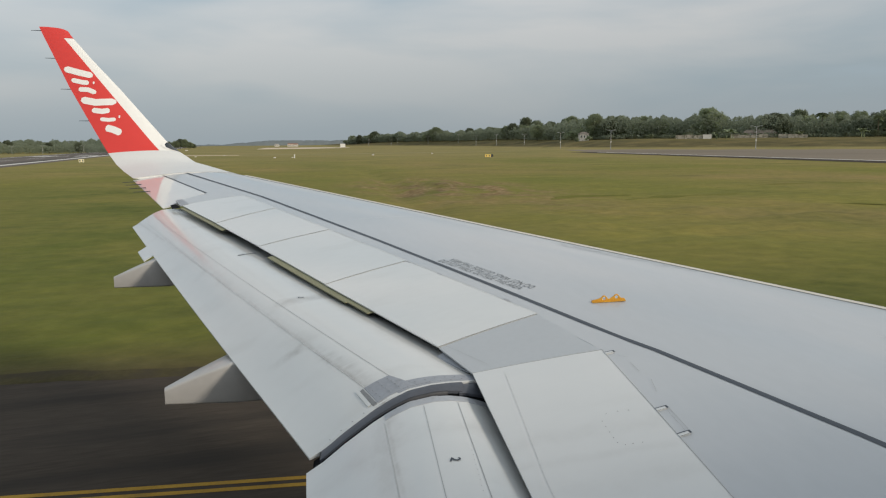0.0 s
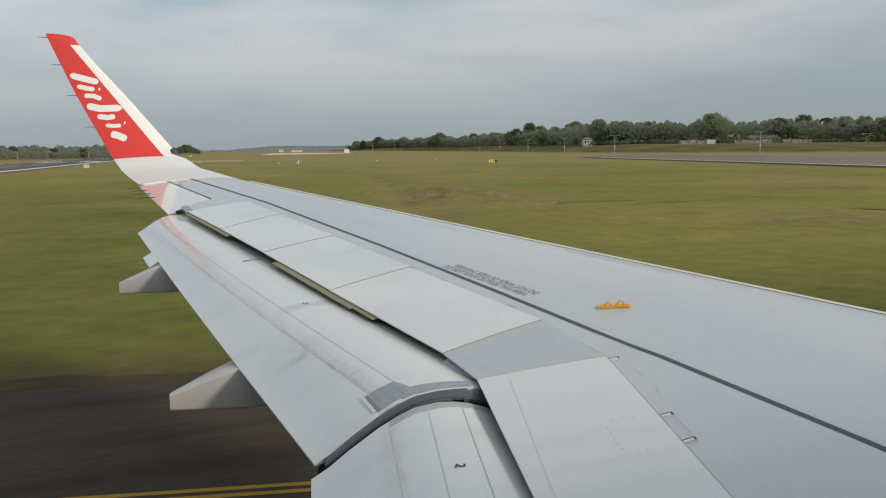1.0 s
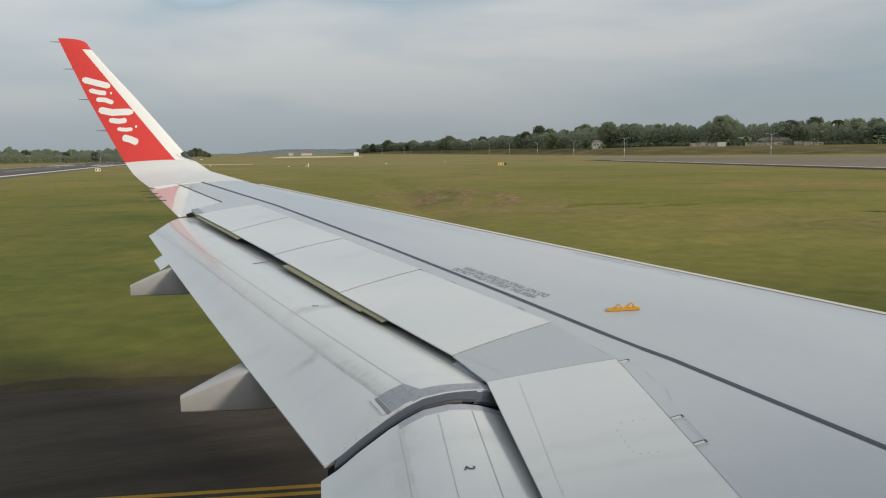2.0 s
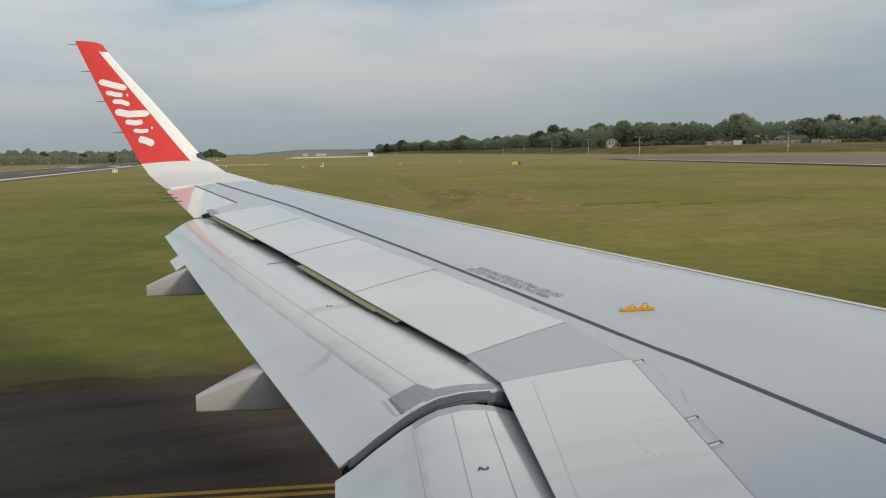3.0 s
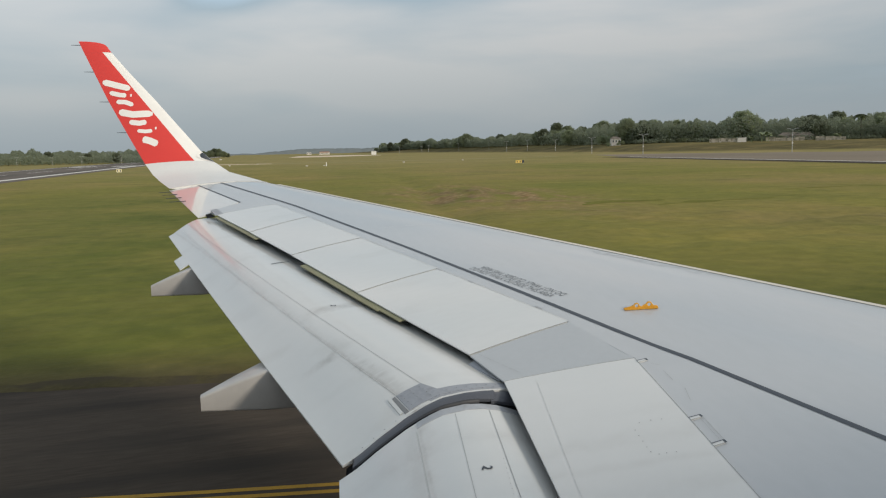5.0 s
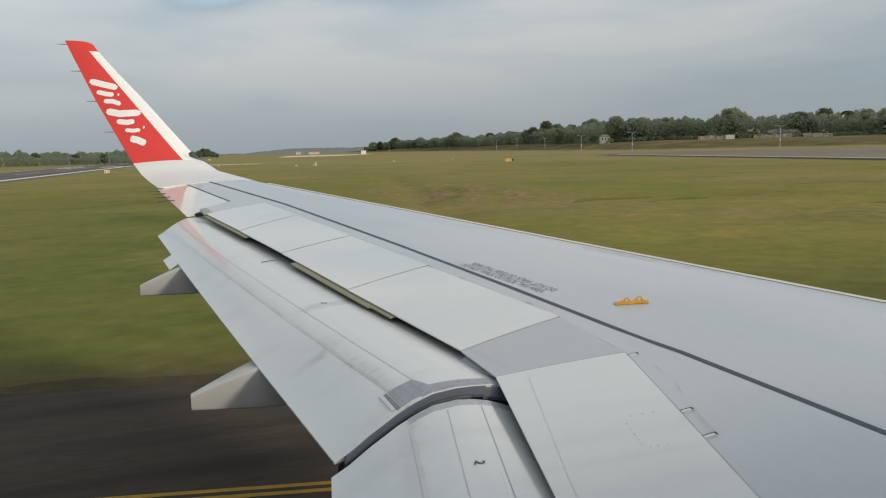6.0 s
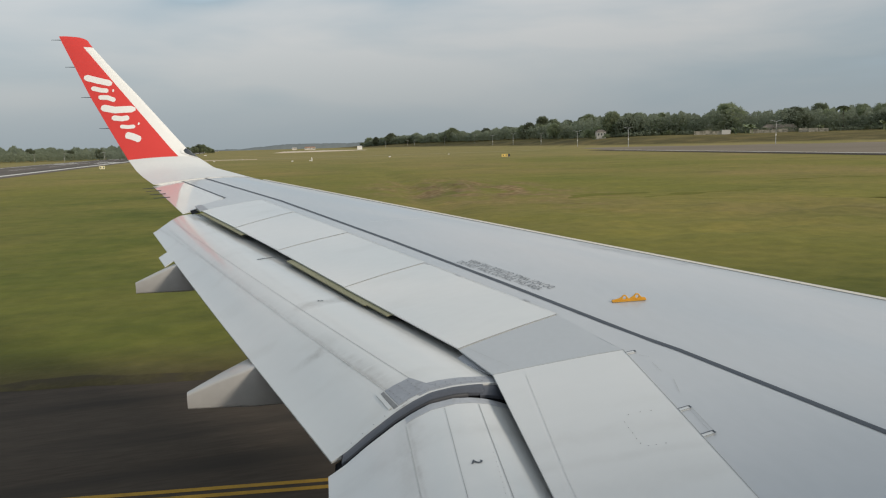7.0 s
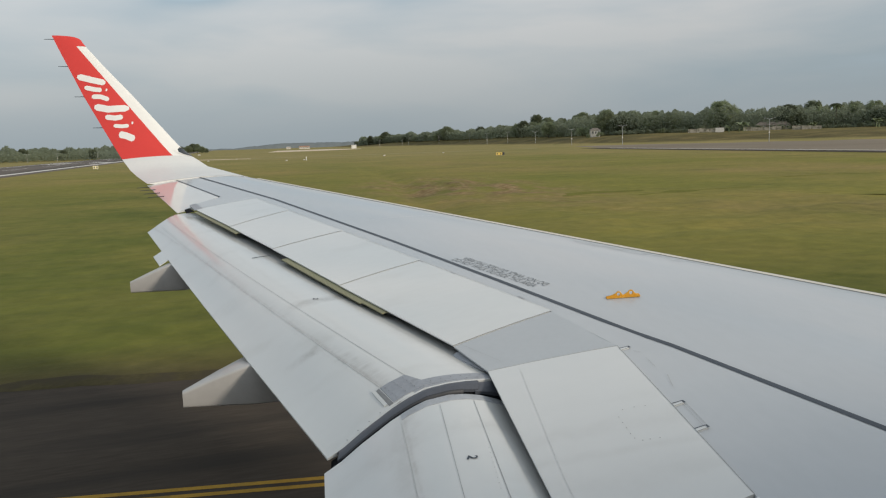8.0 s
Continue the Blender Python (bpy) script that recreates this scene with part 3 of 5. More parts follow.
def kink_lip():
    """Small pointed plate under the rear edge of the grey panel."""
    def top(u, v):
        y = 4.72 + 0.38 * v
        x = 1.673 - 0.187 * (y - 4.655)
        return (x + 0.03 - (0.02 + 0.045 * v) * u, y, wing_z(x, y) - 0.02 - 0.035 * u * v)
    return slab(top, lambda u, v: 0.008, 2, 6)


part("seal_lip", kink_lip(), DOUBLER, airliner, "small grey pointed seal plate")

# aileron
aileron = part("aileron", slab(lambda u, v: (lambda y, x0, x1, droop: on_wing(x0 + (x1 - x0) * u, y, 0.003 - 0.065 * droop))(11.86 - 0.24 * u + (13.93 - 11.86 + 0.24 * u) * v, along(HINGE, 11.86 + 2.07 * v) - 0.02, trail(11.62 + 2.3 * v) - 0.11 * (1 - v), u * (1 - v)),
               lambda u, v: 0.11 * (1 - 0.93 * u), 8, 10), LIGHT_SKIN, airliner, "off-white glossy aileron", smooth=True)
strip("hinge_gap", [(0.003, 11.845), (-0.769, 14.109)], 0.03, BLACK, wing, 0.004, "dark aileron gap")

# ---------------------------------------------------------------- lowered flaps
# profile back from the rear edge: forward distance, height (upper face), for the inner end of the outer flap
FLAP = ((0.0, 0.0), (0.108, 0.061), (0.242, 0.158), (0.433, 0.280), (0.549, 0.339), (0.666, 0.383), (0.822, 0.402), (0.941, 0.403), (1.11, 0.394), (1.25, 0.370), (1.42, 0.325), (1.56, 0.25), (1.66, 0.11))
INNER = FLAP[:7] + ((0.93, 0.396), (1.04, 0.374), (1.16, 0.330), (1.32, 0.25), (1.46, 0.11))
FLAP_LOW = ((1.63, 0.02), (1.35, -0.01), (1.05, 0.06), (0.8, 0.16), (0.5, 0.14), (0.25, 0.075), (0.0, -0.012))


def flap_section(te, k, upper=FLAP):
    return [(te[0] + p[0] * k, te[1], te[2] + p[1] * k) for p in upper + ((FLAP_LOW[0] if upper is FLAP else (1.43, 0.0)),) + FLAP_LOW[1:]]


def outer_te(y):
    bow = math.sin(math.pi * max(0, min(1, (y - 4.6) / 6.9)))
    return (0.543 - 0.228 * (y - 4.6) - 0.018 * bow, y, 2.627 + 0.1193 * (y - 4.6) - 0.004 * bow)


def outer_k(y):
    return 1 - 0.0572 * (y - 4.6)


def inner_te(y):
    return (0.50 + 0.13 * (y - 4.4), y, 2.585 + 0.11 * (y - 4.4))


def flap_top(y, s):
    """A point on the outer flap's upper face; s: forward distance from its rear edge at the inner end."""
    te, k = outer_te(y), outer_k(y)
    return (te[0] + s * k, y, te[2] + k * float(np.interp(s, [p[0] for p in FLAP], [p[1] for p in FLAP])))


def inner_top(y, s):
    te = inner_te(y)
    return (te[0] + s, y, te[2] + float(np.interp(s, [p[0] for p in INNER], [p[1] for p in INNER])))


outer_flap = part("flap", loft([flap_section(outer_te(y), outer_k(y)) for y in np.linspace(4.585, 11.5, 24)]), OUTER_PAINT, airliner, "off-white lowered outer flap with dirt streaks and painted spoiler shade", smooth=True)
inner_flap = part("flap", loft([flap_section(inner_te(y), 1.0, INNER) for y in np.linspace(0.1, 4.45, 12)]), INNER_PAINT, airliner, "off-white lowered inner flap", smooth=True)
part("flap_tab", slab(lambda u, v: (lambda p: (p[0] - 0.115 * u, p[1], p[2] - 0.07 * u))(flap_top(9.87 + 0.46 * v, 0.01)), lambda u, v: 0.012, 2, 2), LIGHT_SKIN, airliner, "small grey tab behind the flap")


def flap_seam(name, y0, s0, y1, s1, width, mat, surf, parent, off=0.003, label="", n=24):
    bm = bmesh.new()
    rows = []
    for k in range(n + 1):
        t = k / n
        y, s = y0 + (y1 - y0) * t, s0 + (s1 - s0) * t
        if abs(y1 - y0) > abs(s1 - s0):
            a, b = surf(y, s - width / 2), surf(y, s + width / 2)
        else:
            a, b = surf(y - width / 2, s), surf(y + width / 2, s)
        rows.append((bm.verts.new((a[0], a[1], a[2] + off)), bm.verts.new((b[0], b[1], b[2] + off))))
    for a, b in zip(rows, rows[1:]):
        bm.faces.new((a[0], a[1], b[1], b[0]))
    return part(name, bm, mat, parent, label)


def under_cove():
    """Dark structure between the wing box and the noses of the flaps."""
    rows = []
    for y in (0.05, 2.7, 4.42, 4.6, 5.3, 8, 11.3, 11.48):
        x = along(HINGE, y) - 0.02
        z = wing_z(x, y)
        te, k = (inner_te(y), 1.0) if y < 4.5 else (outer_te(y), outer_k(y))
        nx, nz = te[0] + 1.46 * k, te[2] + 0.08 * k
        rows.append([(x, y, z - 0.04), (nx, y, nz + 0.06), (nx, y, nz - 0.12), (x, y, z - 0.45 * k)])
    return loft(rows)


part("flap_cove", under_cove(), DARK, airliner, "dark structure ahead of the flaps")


# rubber seal between the two flaps, with metal rims
def joint(y0, y1, s0, s1, lift, mat, name, label, thick=0.02, n=28, crown=0.0):
    rows = []
    for k in range(n + 1):
        s = s0 + (s1 - s0) * k / n
        a, b = inner_top(4.45, s), flap_top(4.56, s)
        pts = []
        for j in range(5):
            y = y0 + (y1 - y0) * j / 4
            p = inner_top(y, s) if y <= 4.45 else flap_top(y, s) if y >= 4.56 else lerp(a, b, (y - 4.45) / 0.11)
            pts.append((p[0], y, p[2] + lift + crown * math.sin(math.pi * j / 4)))
        rows.append(pts + [(q[0], q[1], q[2] - thick) for q in pts[::-1]])
    return part(name, loft(rows), mat, airliner, label, smooth=True)


# recessed strip, coloured near black for the shade between the flaps
joint(4.44, 4.60, 0.03, 1.3, -0.045, GAP_SHADE, "flap_gap", "near-black strip painted as shade between the flaps")
joint(4.508, 4.600, 0.07, 1.02, -0.008, SEAL, "flap_seal", "dark grey rubber bulb seal between the flaps", crown=0.014)
joint(4.50, 4.60, 1.00, 1.28, -0.016, SEAL, "flap_seal", "dark grey rubber end seal between the flaps", crown=0.006)
joint(4.490, 4.512, 0.10, 0.92, -0.010, LIP, "flap_seal", "folded black rubber lip of the seal", crown=0.010)
joint(4.602, 4.616, 0.06, 0.60, 0.0012, LIGHT_SKIN, "flap_rim", "riveted off-white flap rim")
joint(4.602, 4.622, 0.60, 1.16, 0.0030, DOUBLER, "flap_rim", "riveted pale grey metal flap rim")
joint(4.375, 4.448, 0.50, 1.28, 0.003, RIM, "flap_rim", "riveted pale grey metal flap rim")
joint(4.434, 4.450, 0.58, 0.86, 0.004, RIM, "flap_rim", "short off-white edge plate")
joint(4.425, 4.447, 0.05, 0.50, 0.0012, LIGHT_SKIN, "flap_rim", "off-white flap rim")


def flap_patch(name, corners, mat, label, off=0.004, n=6):
    """A thin sheet on the outer flap; corners as (y, s)."""
    def top(u, v):
        y, q = lerp(lerp(corners[0], corners[1], u), lerp(corners[3], corners[2], u), v)
        p = flap_top(y, q)
        return (p[0], p[1], p[2] + off)
    return part(name, slab(top, lambda u, v: 0.006, n, n), mat, outer_flap, label, smooth=True)


flap_patch("doubler", ((4.625, 0.47), (4.85, 0.485), (4.85, 0.66), (4.625, 0.74)), DOUBLER, "grey riveted metal doubler")
flap_patch("doubler", ((4.625, 0.74), (4.715, 0.71), (4.70, 1.17), (4.625, 1.17)), DOUBLER, "grey riveted metal doubler")
flap_patch("hinge_cover", ((4.62, 0.435), (4.845, 0.455), (4.85, 0.475), (4.62, 0.462)), SEAM, "dark hinge slot")
flap_patch("hinge_cover", ((4.64, 0.41), (4.85, 0.425), (4.855, 0.445), (4.64, 0.43)), LIGHT_SKIN, "small off-white hinge cover", 0.008)


def rivets(name, spots, r, mat, parent, label):
    """Rivet heads: low domes on the skin."""
    bm = bmesh.new()
    for x, y, z in spots:
        ring = [bm.verts.new((x + r * math.cos(a), y + r * math.sin(a), z + 0.002)) for a in [k * math.pi / 3 for k in range(6)]]
        top = bm.verts.new((x, y, z + 0.005))
        for k in range(6):
            bm.faces.new((ring[k], ring[(k + 1) % 6], top))
    return tagged(part(name, bm, mat, parent), label, kind="stuff")


def lifted(p, d=0.004):
    return (p[0], p[1], p[2] + d)


RIVET = SEAM
rivets("rivets", [lifted(flap_top(4.607, q), 0.010) for q in np.arange(0.14, 1.1, 0.075)] + [lifted(flap_top(4.66 + 0.05 * k, 0.50 + 0.065 * j), 0.009) for k in range(4) for j in range(3)], 0.0055, RIVET, outer_flap, "small dark rivet heads")
rivets("rivets", [lifted(flap_top(4.655, q), 0.009) for q in np.arange(0.74, 1.1, 0.07)], 0.005, RIVET, outer_flap, "small dark rivet heads")
rivets("rivets", [lifted(inner_top(4.41, q), 0.009) for q in np.arange(0.52, 1.2, 0.06)] + [lifted(inner_top(3.75 - 0.05 * k, 0.93 - 0.004 * k), 0.001) for k in range(9)], 0.0026, SOFT_SEAM, inner_flap, "small dark rivet heads")

# joints of the flap skins
flap_seam("skin_joint", 4.85, 0.66, 11.4, 0.44, 0.0028, SOFT_SEAM, flap_top, outer_flap)
flap_seam("skin_joint", 4.86, 0.49, 11.3, 0.27, 0.004, LIGHT_SEAM, flap_top, outer_flap, 0.0045)
flap_seam("skin_joint", 4.34, 0.49, 2.6, 0.475, 0.004, LIGHT_SEAM, inner_top, inner_flap, 0.0045)
flap_seam("skin_joint", 4.355, 0.747, 2.6, 0.67, 0.0030, SOFT_SEAM, inner_top, inner_flap)
flap_seam("skin_joint", 4.36, 0.975, 2.6, 0.90, 0.0038, SOFT_SEAM, inner_top, inner_flap)
flap_seam("slot_mark", 8.46, 0.84, 8.56, 1.14, 0.022, BLACK, flap_top, outer_flap, 0.004, "dark track slot")
flap_seam("slot_mark", 10.6, 0.86, 10.62, 0.93, 0.02, SEAM, flap_top, outer_flap, 0.004, "dark track slot")


# ---------------------------------------------------------------- stencils
def lettering(name, words, size, place, mat, parent, label, bold=0.0):
    """Built-in font, laid on a surface: place(a, b) gives the point a along the words and b up from their base."""
    cu = bpy.data.curves.new(name, "FONT")
    cu.body, cu.size = words, size
    cu.resolution_u, cu.offset = 3, bold
    ob = bpy.data.objects.new(name, cu)
    scene.collection.objects.link(ob)
    bpy.context.view_layer.update()
    me = bpy.data.meshes.new_from_object(ob.evaluated_get(bpy.context.evaluated_depsgraph_get()))
    bpy.data.objects.remove(ob)
    for v in me.vertices:
        v.co = place(v.co.x, v.co.y)
    me.materials.clear()
    me.materials.append(mat)
    out = new(name, me)
    out.parent = parent
    return tagged(out, label)


def along_line(a, b, total):
    d = Vector((b[0] - a[0], b[1] - a[1]))
    k = d.length / total
    d.normalize()
    up = Vector((-d.y, d.x))
    return lambda p, q: on_wing(a[0] + d.x * p * k + up.x * q, a[1] + d.y * p * k + up.y * q, 0.004)


WORDS = "DO NOT WALK OUTSIDE THIS AREA"
lettering("stencil", WORDS, 0.105, along_line((2.135, 6.93), (2.535, 5.79), 1.80), INK, wing, "dark grey stencilled warning words")
lettering("stencil", WORDS, 0.105, along_line((2.690, 5.825), (2.290, 6.965), 1.80), INK, wing, "dark grey stencilled warning words")


lettering("digit", "2", 0.10, lambda a, b: lifted(inner_top(3.70 - a * 0.75 - b * 0.25, 0.80 - a * 0.35 + b * 0.75), 0.004), BLACK, inner_flap, "black stencilled digit", 0.0022)
lettering("digit", "2", 0.09, lambda a, b: lifted(flap_top(6.76 - a * 0.75 - b * 0.25, 0.82 - a * 0.35 + b * 0.75), 0.004), BLACK, outer_flap, "black stencilled digit", 0.0022)


# ---------------------------------------------------------------- small fittings on the wing
def handhold():
    """A yellow rope bracket: a foot rail and an upright plate with two humps, each with a round eye."""
    a, b = Vector(on_wing(2.934, 5.291, 0.0)), Vector(on_wing(3.190, 5.213, 0.0))
    d = b - a
    n = d.normalized()
    side = n.cross(Vector((0, 0, 1))).normalized()
    up = side.cross(n)
    size = d.length
    eyes = ((0.37 * size, 0.024, 0.022), (0.745 * size, 0.029, 0.023))
    line = [(0.0, 0.010), (0.10 * size, 0.014), (0.20 * size, 0.020)]
    for cx, cz, r in eyes:
        line += [(cx + r * math.cos(w), cz + r * math.sin(w)) for w in [radians(v) for v in (160, 130, 100, 70, 40, 15)]]
        line.append((cx + r + 0.014, cz - 0.012))
    line += [(0.97 * size, 0.016), (size, 0.008), (size, 0.0), (0.0, 0.0)]
    cu = bpy.data.curves.new("rope_bracket", "CURVE")
    cu.dimensions, cu.fill_mode, cu.extrude, cu.bevel_depth, cu.bevel_resolution = "2D", "BOTH", 0.005, 0.002, 1
    holes = [[(cx + 0.0150 * math.cos(w), cz + 0.0150 * math.sin(w)) for w in [2 * math.pi * k / 16 for k in range(16)]] for cx, cz, r in eyes]
    for pts in [line] + holes:
        sp = cu.splines.new("POLY")
        sp.points.add(len(pts) - 1)
        for p, (x, z) in zip(sp.points, pts):
            p.co = (x, z, 0, 1)
        sp.use_cyclic_u = True
    ob = bpy.data.objects.new("rope_bracket", cu)
    scene.collection.objects.link(ob)
    bpy.context.view_layer.update()
    me = bpy.data.meshes.new_from_object(ob.evaluated_get(bpy.context.evaluated_depsgraph_get()))
    bpy.data.objects.remove(ob)
    bm = bmesh.new()
    bm.from_mesh(me)
    for v in bm.verts:
        v.co = a + n * v.co.x + up * (v.co.y + 0.004) + side * v.co.z
    q = Matrix.Translation(a.lerp(b, 0.5)) @ Matrix((n, side, up)).transposed().to_4x4()
    add_box(bm, (-size / 2, -0.024, 0.0), (size / 2, 0.024, 0.008), q)
    return bm


part("rope_bracket", handhold(), YELLOW, airliner, "yellow enamelled rope bracket with two eyes")

for a, b in (((2.568, 4.418), (2.630, 4.40)), ((2.447, 3.612), (2.512, 3.604)), ((2.400, 3.328), (2.468, 3.33))):
    def bracket(u, v, a=a, b=b):
        x = a[0] - 0.01 + (b[0] - a[0]) * u
        return on_wing(x, a[1] - 0.010 + 0.020 * v, 0.007)
    hb = part("hinge_bracket", slab(bracket, lambda u, v: 0.014, 2, 2), LIGHT_SKIN, airliner, "small white hinge cover at the spoiler")
    # dark strips painted round the cover for its shadowed gap
    strip("hinge_shadow_gap", [(a[0] - 0.01, a[1] + 0.014), (b[0] - 0.01, a[1] + 0.014)], 0.007, BLACK, hb, 0.0085)
    strip("hinge_shadow_gap", [(b[0] - 0.006, a[1] - 0.013), (b[0] - 0.006, a[1] + 0.016)], 0.013, BLACK, hb, 0.0085)
    strip("hinge_shadow_gap", [(a[0] - 0.01, a[1] - 0.014), (b[0] - 0.01, a[1] - 0.014)], 0.004, SEAM, hb, 0.0085)
for (a, b), wd in ((((2.62, 4.36), (2.66, 4.30)), 0.0022), (((2.635, 4.22), (2.615, 4.08)), 0.0022), (((2.62, 3.95), (2.56, 3.80)), 0.0022), (((2.512, 3.60), (2.468, 3.33)), 0.0022), (((2.490, 3.59), (2.448, 3.34)), 0.0016),
                   (((2.573, 4.489), (2.30, 2.75)), 0.0045), (((1.809, 4.70), (1.64, 5.12)), 0.0015)):
    strip("skin_joint", [a, b], wd, SOFT_SEAM, wing, 0.0045)
for p, q in list(zip(SP_H, SP_T))[1:4]:
    strip("panel_gap", [p, q], 0.008, SEAM, wing, 0.0065)
strip("panel_gap", [SP_H[0], SP_T[0]], 0.008, SEAM, wing, 0.0045)
for p, q in zip(SP_H, SP_H[1:]):
    strip("skin_joint", [(p[0] + 0.012, p[1]), (q[0] + 0.012, q[1])], 0.007, LIGHT_SEAM, wing, 0.0035)
for (a, b) in (((1.86, 4.52), (1.60, 3.34)), ((1.60, 3.34), (1.50, 2.75))):
    strip("skin_joint", [a, b], 0.004, LIGHT_SEAM, inner_spoiler, 0.0042)
# faint skin laps on the grey box
for y0, y1, f0, f1 in ((2.9, 3.9, 0.30, 0.33), (9.0, 9.02, 0.16, 0.5)):
    strip("skin_joint", [(lead(y0) - f0 * (lead(y0) - trail(y0)), y0), (lead(y1) - f1 * (lead(y1) - trail(y1)), y1)], 0.005, LIGHT_SEAM, wing, 0.003, n=40)
# bolts in an arc on the inner spoiler
rivets("rivets", [on_wing(x, y, 0.004) for x, y in ((2.30, 3.69), (2.24, 3.71), (2.17, 3.72), (2.11, 3.66), (2.10, 3.60), (2.09, 3.54), (2.08, 3.48), (2.075, 3.43), (2.10, 3.39), (2.14, 3.38), (2.19, 3.365))], 0.0036, RIVET, inner_spoiler, "small dark rivet heads")
# unreadable stencils along the nose of the wing
rs = random.Random(4)
for row, back in enumerate((0.44, 0.49, 0.545)):
    y = 7.22 - 0.06 * row
    while y > 5.92:
        run = rs.uniform(0.03, 0.09)
        x = lead(y) - back
        if rs.random() < (0.85, 0.8, 0.45)[row]:
            strip("stencil_bar", [(x, y), (x + 0.516 * run, y - run)], 0.011, STENCIL, wing, 0.004, n=2)
        y -= run + rs.uniform(0.015, 0.05)
for y, f in ((7.1, 0.69), (6.6, 0.695), (5.7, 0.70)):
    x = lead(y) - f * (lead(y) - trail(y))
    strip("stencil_bar", [(x, y), (x + 0.02, y - 0.08)], 0.02, STENCIL, wing, 0.004)


# ---------------------------------------------------------------- upturned wingtip
TIP = ((13.9, 4.045, 0.604, -1.184), (14.6, 4.150, 0.225, -1.40), (14.96, 4.262, -0.14, -1.545), (15.18, 4.443, -0.39, -1.68), (15.265, 4.554, -0.541, -1.745),
       (15.336, 4.709, -0.689, -1.83), (15.481, 5.073, -0.982, -2.02), (15.70, 5.68, -1.469, -2.33), (15.903, 6.25, -1.956, -2.583),
       (16.043, 6.647, -2.272, -2.76), (16.082, 6.756, -2.342, -2.805), (16.10, 6.812, -2.47, -2.83), (16.109, 6.834, -2.68, -2.838))


def tip_at(h):
    """y, z, front x, rear x and the inward normal at a distance h along the wingtip (0 to 12)."""
    k = min(len(TIP) - 2, max(0, int(h)))
    f = h - k
    v = lerp(TIP[k], TIP[k + 1], f)
    if k >= 9:                                  # rounded top
        p0, p1, p2, p3 = TIP[k - 1], TIP[k], TIP[k + 1], TIP[min(len(TIP) - 1, k + 2)]
        v = tuple(0.5 * (2 * b + (c - a) * f + (2 * a - 5 * b + 4 * c - d) * f * f + (3 * b - a - 3 * c + d) * f ** 3) for a, b, c, d in zip(p0, p1, p2, p3))
    ends = [Vector((b[0] - a[0], b[1] - a[1])).normalized() for a, b in ((TIP[max(0, j - 1)], TIP[min(len(TIP) - 1, j + 1)]) for j in (k, k + 1))]
    d = ends[0].lerp(ends[1], h - k).normalized()
    return v, (-d.y, d.x)


def tip_point(h, u, off=0.0, side=1):
    v, n = tip_at(h)
    c = v[2] - v[3]
    t = float(np.interp(u, CHORD_U, CHORD_T)) * c * (0.9 if h < 9 else max(0.2, 0.9 - 0.2 * (h - 9)))
    d = t + off if side > 0 else -0.7 * t - off
    return (v[2] - u * c, v[0] + n[0] * d, v[1] + n[1] * d)


def tip_section(h):
    us = [0, .01, .03, .07, .14, .25, .4, .55, .7, .85, 1]
    return [tip_point(h, u) for u in us] + [tip_point(h, u, 0, -1) for u in us[-2:0:-1]]


TIP_H = [0, .33, .66, 1, 1.33, 1.66, 2, 2.5, 3, 3.5, 4, 4.5, 5, 5.5, 6, 6.5, 7, 7.5, 8, 8.5, 9, 9.33, 9.66, 10, 10.25, 10.5, 10.75, 11, 11.25, 11.5, 11.75, 12]
winglet = part("winglet", loft([tip_section(h) for h in TIP_H]), WHITE, airliner, "white and red upturned wingtip", smooth=True)


def tip_h_of_z(z):
    return float(np.interp(z, [p[1] for p in TIP], range(len(TIP))))


def decal(name, outline, mat, parent, off, label="", side=1):
    """A filled patch on the wingtip's face, from a grid between two edge lines u0(h), u1(h)."""
    bm = bmesh.new()
    rows = [[bm.verts.new(tip_point(h, u0 + (u1 - u0) * (j / 14) ** 2.2, off, side)) for j in range(15)] for h, u0, u1 in outline]
    for a, b in zip(rows, rows[1:]):
        for j in range(14):
            bm.faces.new((a[j], a[j + 1], b[j + 1], b[j]))
    return part(name, bm, mat, parent, label, smooth=True)


def red_front(h):
    """Chord fraction at which the red field begins, a straight raked line."""
    v, _ = tip_at(h)
    x = -0.822 + (v[1] - 4.497) * (-2.426 + 0.822) / (6.634 - 4.497)
    return min(0.95, max(0.0, (v[2] - x) / (v[2] - v[3])))


red_rows = [(h, red_front(h) if h < 9 else 0.0, 1.0) for h in (3.2, 3.6, 4, 4.5, 5, 5.5, 6, 6.5, 7, 7.5, 8, 8.5, 8.95)]
decal("base_field", [(h, 0.0, 1.0) for h in (0.0, 0.3, 0.6, 1, 1.5, 2, 2.4, 2.8, 3.2)], BASE_WHITE, winglet, 0.002, "grey-white painted wingtip root")
decal("red_field", red_rows, RED, winglet, 0.003, "glossy red painted field")
decal("red_field", [(h, 0.0, 1.0) for h in (8.93, 9.33, 9.66, 10, 10.25, 10.5, 10.75, 11, 11.25, 11.5, 11.75, 12)], RED, winglet, 0.0035, "glossy red painted tip")
decal("red_field", [(h, 0.0, 1.0) for h in (3.2, 4, 5, 6, 7, 8, 9, 10, 11, 12)], RED, winglet, 0.003, "glossy red painted outer face", -1)

